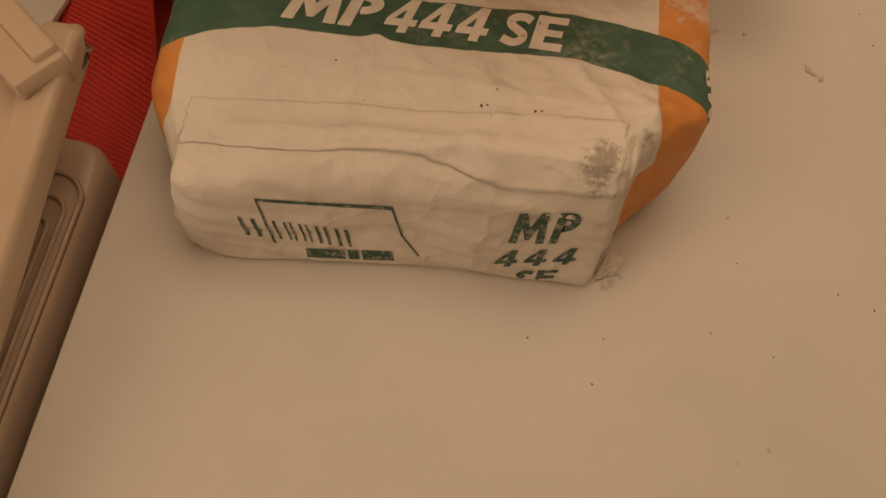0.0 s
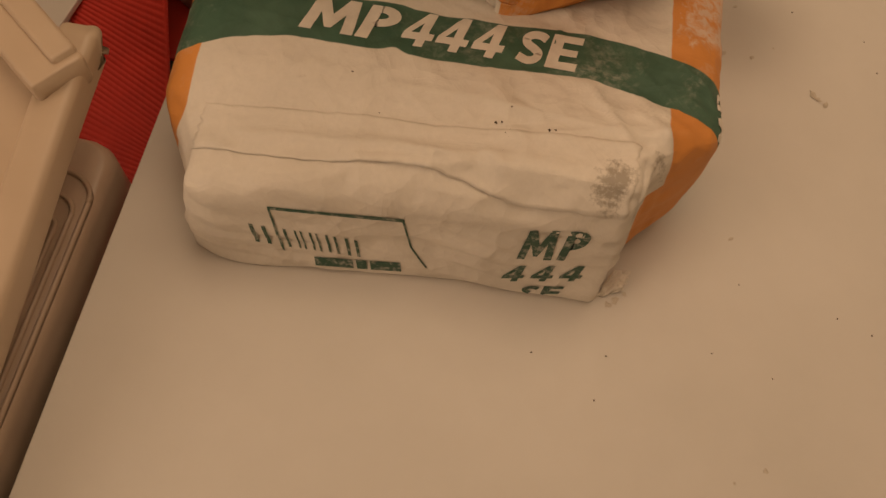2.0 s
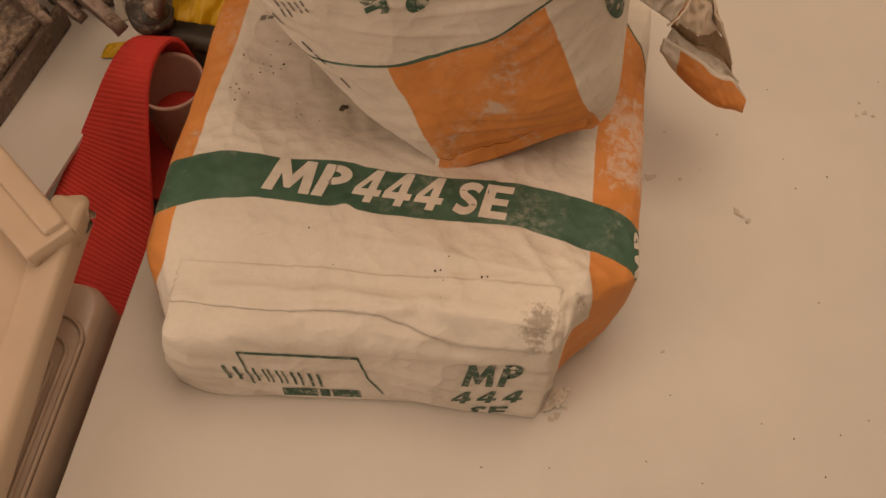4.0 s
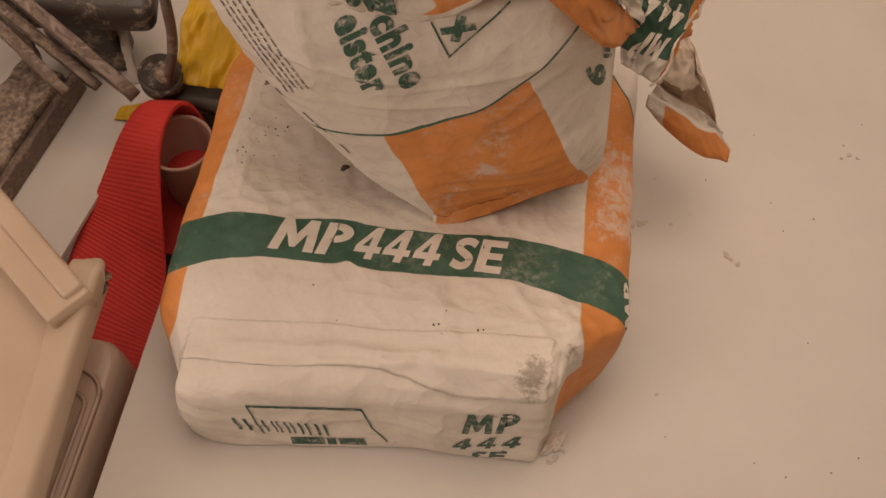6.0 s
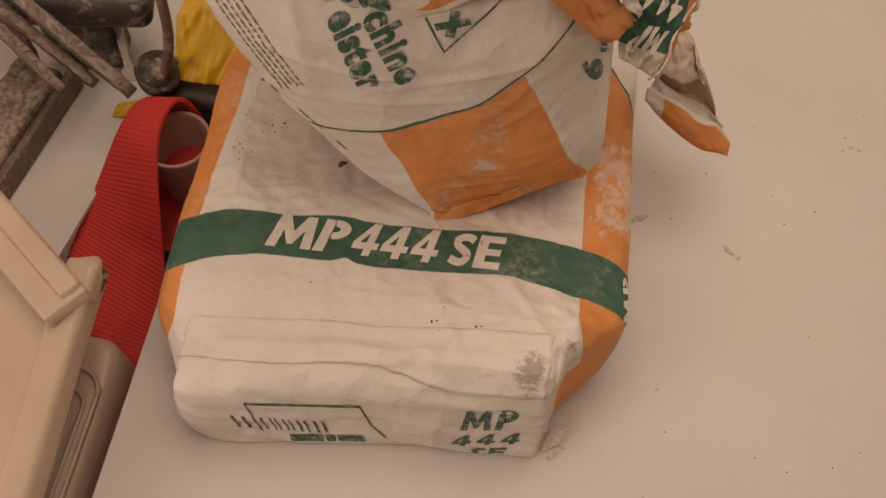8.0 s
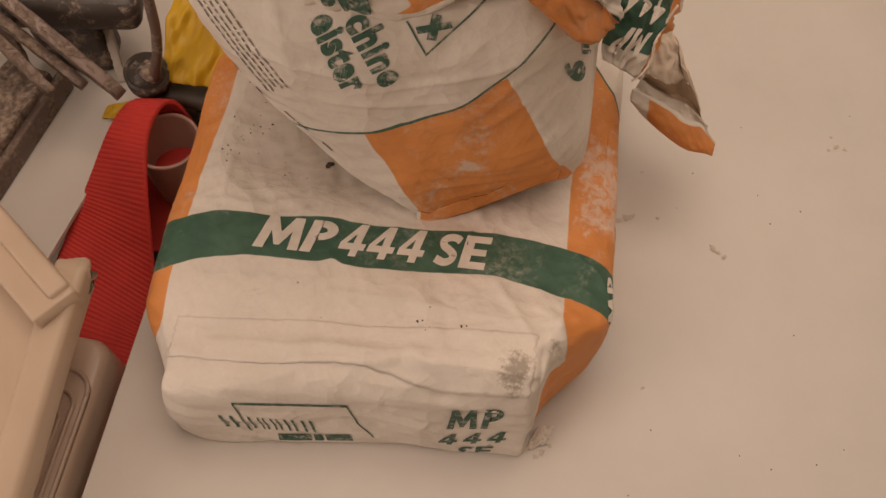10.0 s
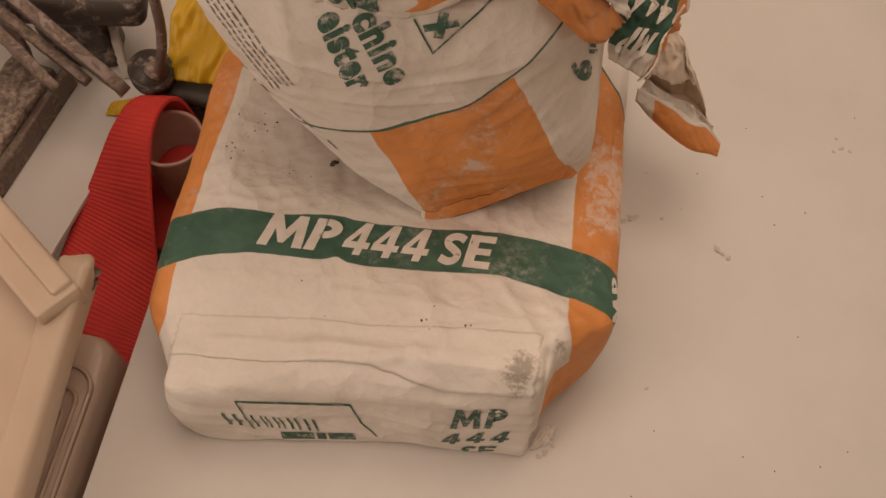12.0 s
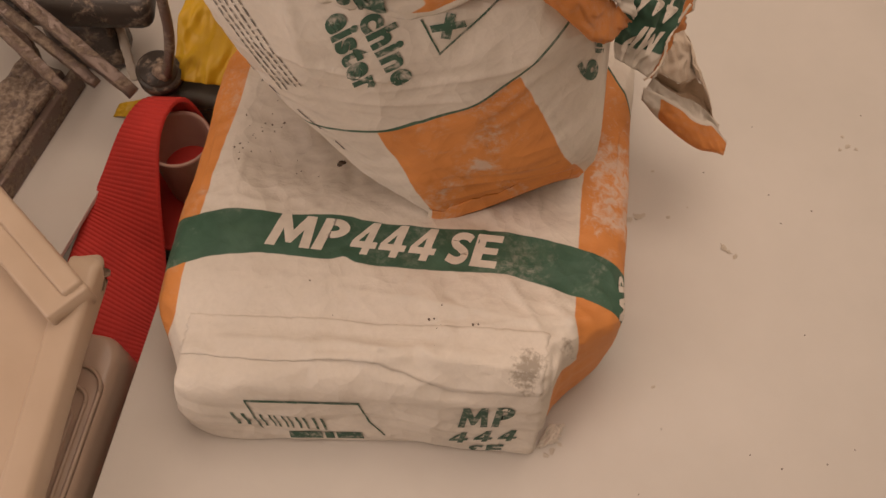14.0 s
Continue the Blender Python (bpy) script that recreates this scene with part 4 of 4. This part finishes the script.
def tray_body():
    bm = bmesh.new()
    rows = []
    for r, z in ((0.0, -0.145), (0.0, -0.02), (0.003, -0.009), (0.009, -0.004)):
        ring = [bm.verts.new((-0.278 + a, 0.205 + b, z)) for a, b in rounded(0.053 - r, 0.253 - r, 0.030 - r * 0.6, 8)]
        rows.append(ring)
    for a, b in zip(rows, rows[1:]):
        for i in range(len(a)):
            bm.faces.new((a[i], a[(i + 1) % len(a)], b[(i + 1) % len(a)], b[i]))
    bm.faces.new(rows[0][::-1])
    bm.faces.new(rows[-1])
    return bm


part("tray_body", tray_body(), M_plastic_clear, tray)
for w, l in ((0.029, 0.215), (0.018, 0.19), (0.008, 0.165)):
    loop = [(-0.262 + a, 0.20 + b, -0.004) for a, b in rounded(w, l, w * 0.98, 10)]
    part("rib", sweep(loop + loop[:2], lambda f: [(0.003, -0.002), (0.002, 0.003), (0, 0.004), (-0.002, 0.003), (-0.003, -0.002)]), M_plastic_clear, tray)

# white plastic seat with a rim bar and a cross bar
seat = thing("plastic_stool", "cream white moulded plastic stool with rounded rim bars", "stool")
part("rim_bar", sweep(spline([(-0.2335, 0.480, 0.1195), (-0.2335, 0.474, 0.120), (-0.2355, 0.40, 0.106), (-0.2365, 0.26, 0.079), (-0.2365, -0.05, 0.026)], 40), lambda f: rounded(0.0175 if f > 0.02 else 0.015, 0.02 if f > 0.02 else 0.017, 0.008, 5)), M_plastic, seat)
d = Vector((-0.106, 0.078, 0.004)).normalized()
part("cross_bar", sweep([Vector((-0.2265, 0.4350, 0.134)) + d * s for s in (0, 0.003, 0.006, 0.1, 0.3)], lambda f: rounded(0.0245 if f > 0.2 else 0.0225, 0.017, 0.005, 4)), M_plastic, seat)
part("cross_bar_step", sweep([Vector((-0.2300, 0.4530, 0.138)) + d * s for s in (-0.006, -0.002, 0.003, 0.1, 0.3)], lambda f: rounded(0.0115 if f > 0.2 else 0.0095, 0.0195, 0.005, 4)), M_plastic, seat)
bm = bmesh.new()
base = [(-0.236, 0.415), (-0.46, 0.58), (-0.60, 0.40), (-0.60, -0.05), (-0.238, -0.05)]
up = [bm.verts.new((x, y, 0.118 - 0.18 * (0.42 - y))) for x, y in base]
dn = [bm.verts.new((x, y, 0.104 - 0.18 * (0.42 - y))) for x, y in base]
bm.faces.new(up), bm.faces.new(dn[::-1])
for i in range(5):
    bm.faces.new((up[i], dn[i], dn[(i + 1) % 5], up[(i + 1) % 5]))
bmesh.ops.recalc_face_normals(bm, faces=bm.faces)
part("seat_panel", bm, M_plastic, seat, "", False)
for lx, ly, lz in ((-0.42, 0.02, 0.03), (-0.55, 0.02, 0.03), (-0.42, 0.42, 0.104), (-0.55, 0.40, 0.10)):
    part("leg", box(lx - 0.02, lx + 0.02, ly - 0.02, ly + 0.02, zf, lz, 0.004), M_plastic, seat)

# plastering tools on the side table
frame_tool = thing("mixer_stand", "steel tool frame splashed with dried plaster, on the side table", "tool")


def strap(a, b, w, t, seed):
    pts = [Vector(a).lerp(Vector(b), i / 24) + Vector((0, 0, 0.002 * n3(i * 0.3, seed, 1))) for i in range(25)]
    return sweep(pts, lambda f: [(p + 0.0014 * n3(f * 18, p * 90, seed), q + 0.0012 * n3(f * 17, q * 300, seed + 3)) for p, q in rounded(w * (1 - 0.12 * ss(0.9, 1, f)), t, t * 0.3, 3)])


part("strap", strap((-0.470, 0.819, 0.19), (-0.284, 0.742, 0.075), 0.0085, 0.006, 1), M_steel, frame_tool)
part("strap", strap((-0.460, 0.793, 0.167), (-0.331, 0.745, 0.078), 0.0068, 0.0045, 2), M_steel, frame_tool)
part("strap", strap((-0.467, 0.776, 0.185), (-0.356, 0.718, 0.095), 0.0068, 0.0045, 3), M_steel, frame_tool)
part("strut", strap((-0.331, 0.815, 0.0), (-0.343, 0.852, 0.075), 0.0055, 0.004, 4), M_crumb, frame_tool, "pale plaster-coated strut")
part("strut", strap((-0.42, 0.76, 0.0), (-0.43, 0.785, 0.14), 0.008, 0.006, 5), M_steel, frame_tool)
part("body", box(-0.135, 0.09, -0.035, 0.03, -0.03, 0.02, 0.018, 4, pose(-0.376, 0.847, 0.118, 0, 6, 14)), M_black, frame_tool, "black body crusted with plaster")
part("body_cover", box(-0.11, 0.0, -0.02, 0.05, 0.0, 0.035, 0.012, 3, pose(-0.385, 0.865, 0.125, 0, 6, 14)), M_green, frame_tool, "green cover splashed with plaster")
# added block above the view, only there to keep light off this corner
part("shade_block", box(-0.13, 0.07, 0.0, 0.13, 0.015, 0.17, 0.03, 4, pose(-0.385, 0.875, 0.125, 0, 6, 14)), M_black, frame_tool, "added black rounded block, out of view, that shades the tools below")
part("foot_block", box(-0.06, 0.028, -0.01, 0.05, 0.0, 0.088, 0.010, 3, pose(-0.372, 0.832, 0.0, 0, 0, 10)), M_black, frame_tool, "dark plaster-splashed foot block")


def crusted_bar():
    bm = box(-0.034, 0.03, -0.17, 0.09, 0.0, 0.042, 0.005, 2)
    bmesh.ops.subdivide_edges(bm, edges=bm.edges[:], cuts=5, use_grid_fill=True)
    bmesh.ops.subdivide_edges(bm, edges=[e for e in bm.edges if e.calc_length() > 0.008], cuts=4, use_grid_fill=True)
    for v in bm.verts:
        up = ss(0.035, 0.042, v.co.z)
        v.co.z += up * (0.006 * max(0, noise.noise(v.co * 90)) + 0.004 * noise.noise(v.co * 40))
        v.co.x += 0.003 * noise.noise(v.co * 30)
    bmesh.ops.transform(bm, matrix=pose(-0.4485, 0.7018, 0.0, 0, 0, -9.1), verts=bm.verts)
    return bm


darby = thing("plaster_float", "long float caked with dried plaster, lying on the side table", "float")
part("caked_blade", crusted_bar(), M_crust, darby)
part("edge_rail", box(0.031, 0.043, -0.17, 0.10, 0.0, 0.034, 0.003, 2, pose(-0.4485, 0.7018, 0.0, 0, 0, -9.1)), M_steel, darby)

roller = thing("paint_roller", "black roller end with a plaster-splashed wire handle", "roller")
bm = bmesh.new()
bmesh.ops.create_cone(bm, cap_ends=True, radius1=0.0275, radius2=0.0275, depth=0.03, segments=36, matrix=pose(-0.264, 0.779, 0.072, 12, 10, 0))
bmesh.ops.bevel(bm, geom=[e for e in bm.edges if len(e.link_faces) == 2 and e.calc_face_angle() > 1], offset=0.005, segments=3, affect="EDGES")
part("roller_drum", bm, M_black, roller, "black end disc with plaster crust")
part("wire", sweep(spline([(-0.250, 0.770, 0.080), (-0.243, 0.769, 0.10), (-0.233, 0.771, 0.13), (-0.226, 0.776, 0.165), (-0.2245, 0.783, 0.205), (-0.226, 0.80, 0.28)], 30), circle(0.0062, 10)), M_steel, roller, "splashed wire handle")
bm = bmesh.new()
bmesh.ops.create_icosphere(bm, subdivisions=3, radius=0.011)
for v in bm.verts:
    v.co = v.co * (1 + 0.35 * noise.noise(v.co * 120)) + Vector((-0.253, 0.771, 0.089))
part("plaster_lump", bm, M_crust, roller)

sheet_place = patch((-0.252, 0.778, 0.066), (-0.170, 0.772, 0.076), (-0.09, 0.92, 0.19), (-0.228, 0.885, 0.18), 0.004, 0.008, 2.2, 0.006)
film = thing("plastic_film", "crumpled yellow plastic film behind the sacks", "plastic film")
sheet("film", "", 50, 60, sheet_place, lambda u, v: -1.0, lambda u, v: -1.0, M_yellow, film)
sheet("film_corner", "", 24, 16, patch((-0.338, 0.750, 0.003), (-0.312, 0.752, 0.004), (-0.306, 0.780, 0.008), (-0.336, 0.770, 0.004), 0.001, 0.002, 6.4, 0.004), lambda u, v: -1.0, lambda u, v: -1.0, M_yellow, film)

# ---- crumbs and specks ----


def crumb_mesh(seed, material):
    bm = bmesh.new()
    bmesh.ops.create_icosphere(bm, subdivisions=2, radius=1)
    for v in bm.verts:
        v.co *= 1 + 0.9 * noise.noise(v.co * 1.6 + Vector((seed, 0, 0)))
        v.co.z *= 0.6
    return mesh_of("crumb", bm, material, False)


CRUMBS = [crumb_mesh(i * 3.7, M_crumb) for i in range(4)]
SPECKS = [crumb_mesh(i * 2.9, M_speck) for i in range(3)]
rng = random.Random(11)


def crumb(x, y, z, size, dark=False):
    ob = new("speck" if dark else "plaster_crumb", rng.choice(SPECKS if dark else CRUMBS))
    s = size
    ob.matrix_world = Matrix.LocRotScale((x, y, z + s * 0.3), Euler((0, 0, rng.uniform(0, 6))), (s * rng.uniform(0.9, 1.7), s, s * (0.7 if dark else 0.4)))
    return tagged(ob, "tiny dark speck of dirt" if dark else "small grey crumb of dried plaster on the table", "speck" if dark else "crumb", "specks" if dark else "plaster crumbs")


for x, y, s in ((0.472, 0.692, 0.0042), (0.478, 0.687, 0.003), (0.486, 0.682, 0.0035), (0.401, 0.724, 0.0028), (0.361, 0.718, 0.005), (0.369, 0.722, 0.003), (0.352, 0.712, 0.004), (0.391, 0.496, 0.0022), (0.425, 0.743, 0.0016), (0.378, 0.79, 0.002), (0.345, 0.70, 0.003), (0.638, 0.875, 0.0038), (0.627, 0.868, 0.003), (0.649, 0.872, 0.003), (0.632, 0.89, 0.003), (0.437, 0.273, 0.0022), (0.409, 0.256, 0.0015), (0.282, 0.404, 0.0035), (0.275, 0.398, 0.003), (0.29, 0.412, 0.0025)):
    crumb(x, y, 0, s * 0.75)
for x, y in ((0.569, 0.59), (0.28, 0.347), (0.38, 0.372), (0.402, 0.448), (0.502, 0.435), (0.537, 0.425), (0.274, 0.303), (0.53, 0.78), (0.545, 0.74), (0.585, 0.765), (0.445, 0.80), (0.51, 0.885), (0.66, 0.93), (0.588, 0.438), (0.62, 0.46), (0.57, 0.39), (0.44, 0.36), (0.21, 0.335)):
    crumb(x, y, 0, 0.0008, True)
cast = cast_on(sack_body)
for i in range(46):
    if i < 30:
        x, y = rng.gauss(-0.095, 0.03), rng.gauss(0.675, 0.035)
    elif i < 40:
        x, y = rng.gauss(0.15, 0.035), rng.gauss(0.472, 0.012)
    else:
        x, y = rng.uniform(-0.05, 0.2), rng.uniform(0.44, 0.56)
    hit, place, _, _ = cast(Vector((x, y, 0.5)), Vector((0, 0, -1)))
    if hit and place.z > 0.09:
        crumb(place.x, place.y, place.z, rng.uniform(0.0004, 0.0010) if i != 31 else 0.0012, True)
for x, y, size in ((0.129, 0.478, 0.0010), (0.134, 0.479, 0.0010), (0.139, 0.469, 0.0012), (0.142, 0.466, 0.0011), (0.145, 0.472, 0.0009), (0.173, 0.476, 0.0010), (0.178, 0.477, 0.0009), (0.161, 0.471, 0.0008), (0.167, 0.473, 0.0009), (0.195, 0.468, 0.0011), (0.199, 0.469, 0.0009), (0.143, 0.453, 0.0010), (-0.048, 0.449, 0.0010)):
    hit, place, _, _ = cast(Vector((x, y, 0.5)), Vector((0, 0, -1)))
    crumb(x, y, place.z, size, True)
hit, place, _, _ = cast(Vector((0.001, 0.655, 0.5)), Vector((0, 0, -1)))
crumb(0.001, 0.655, place.z, 0.0032, True)
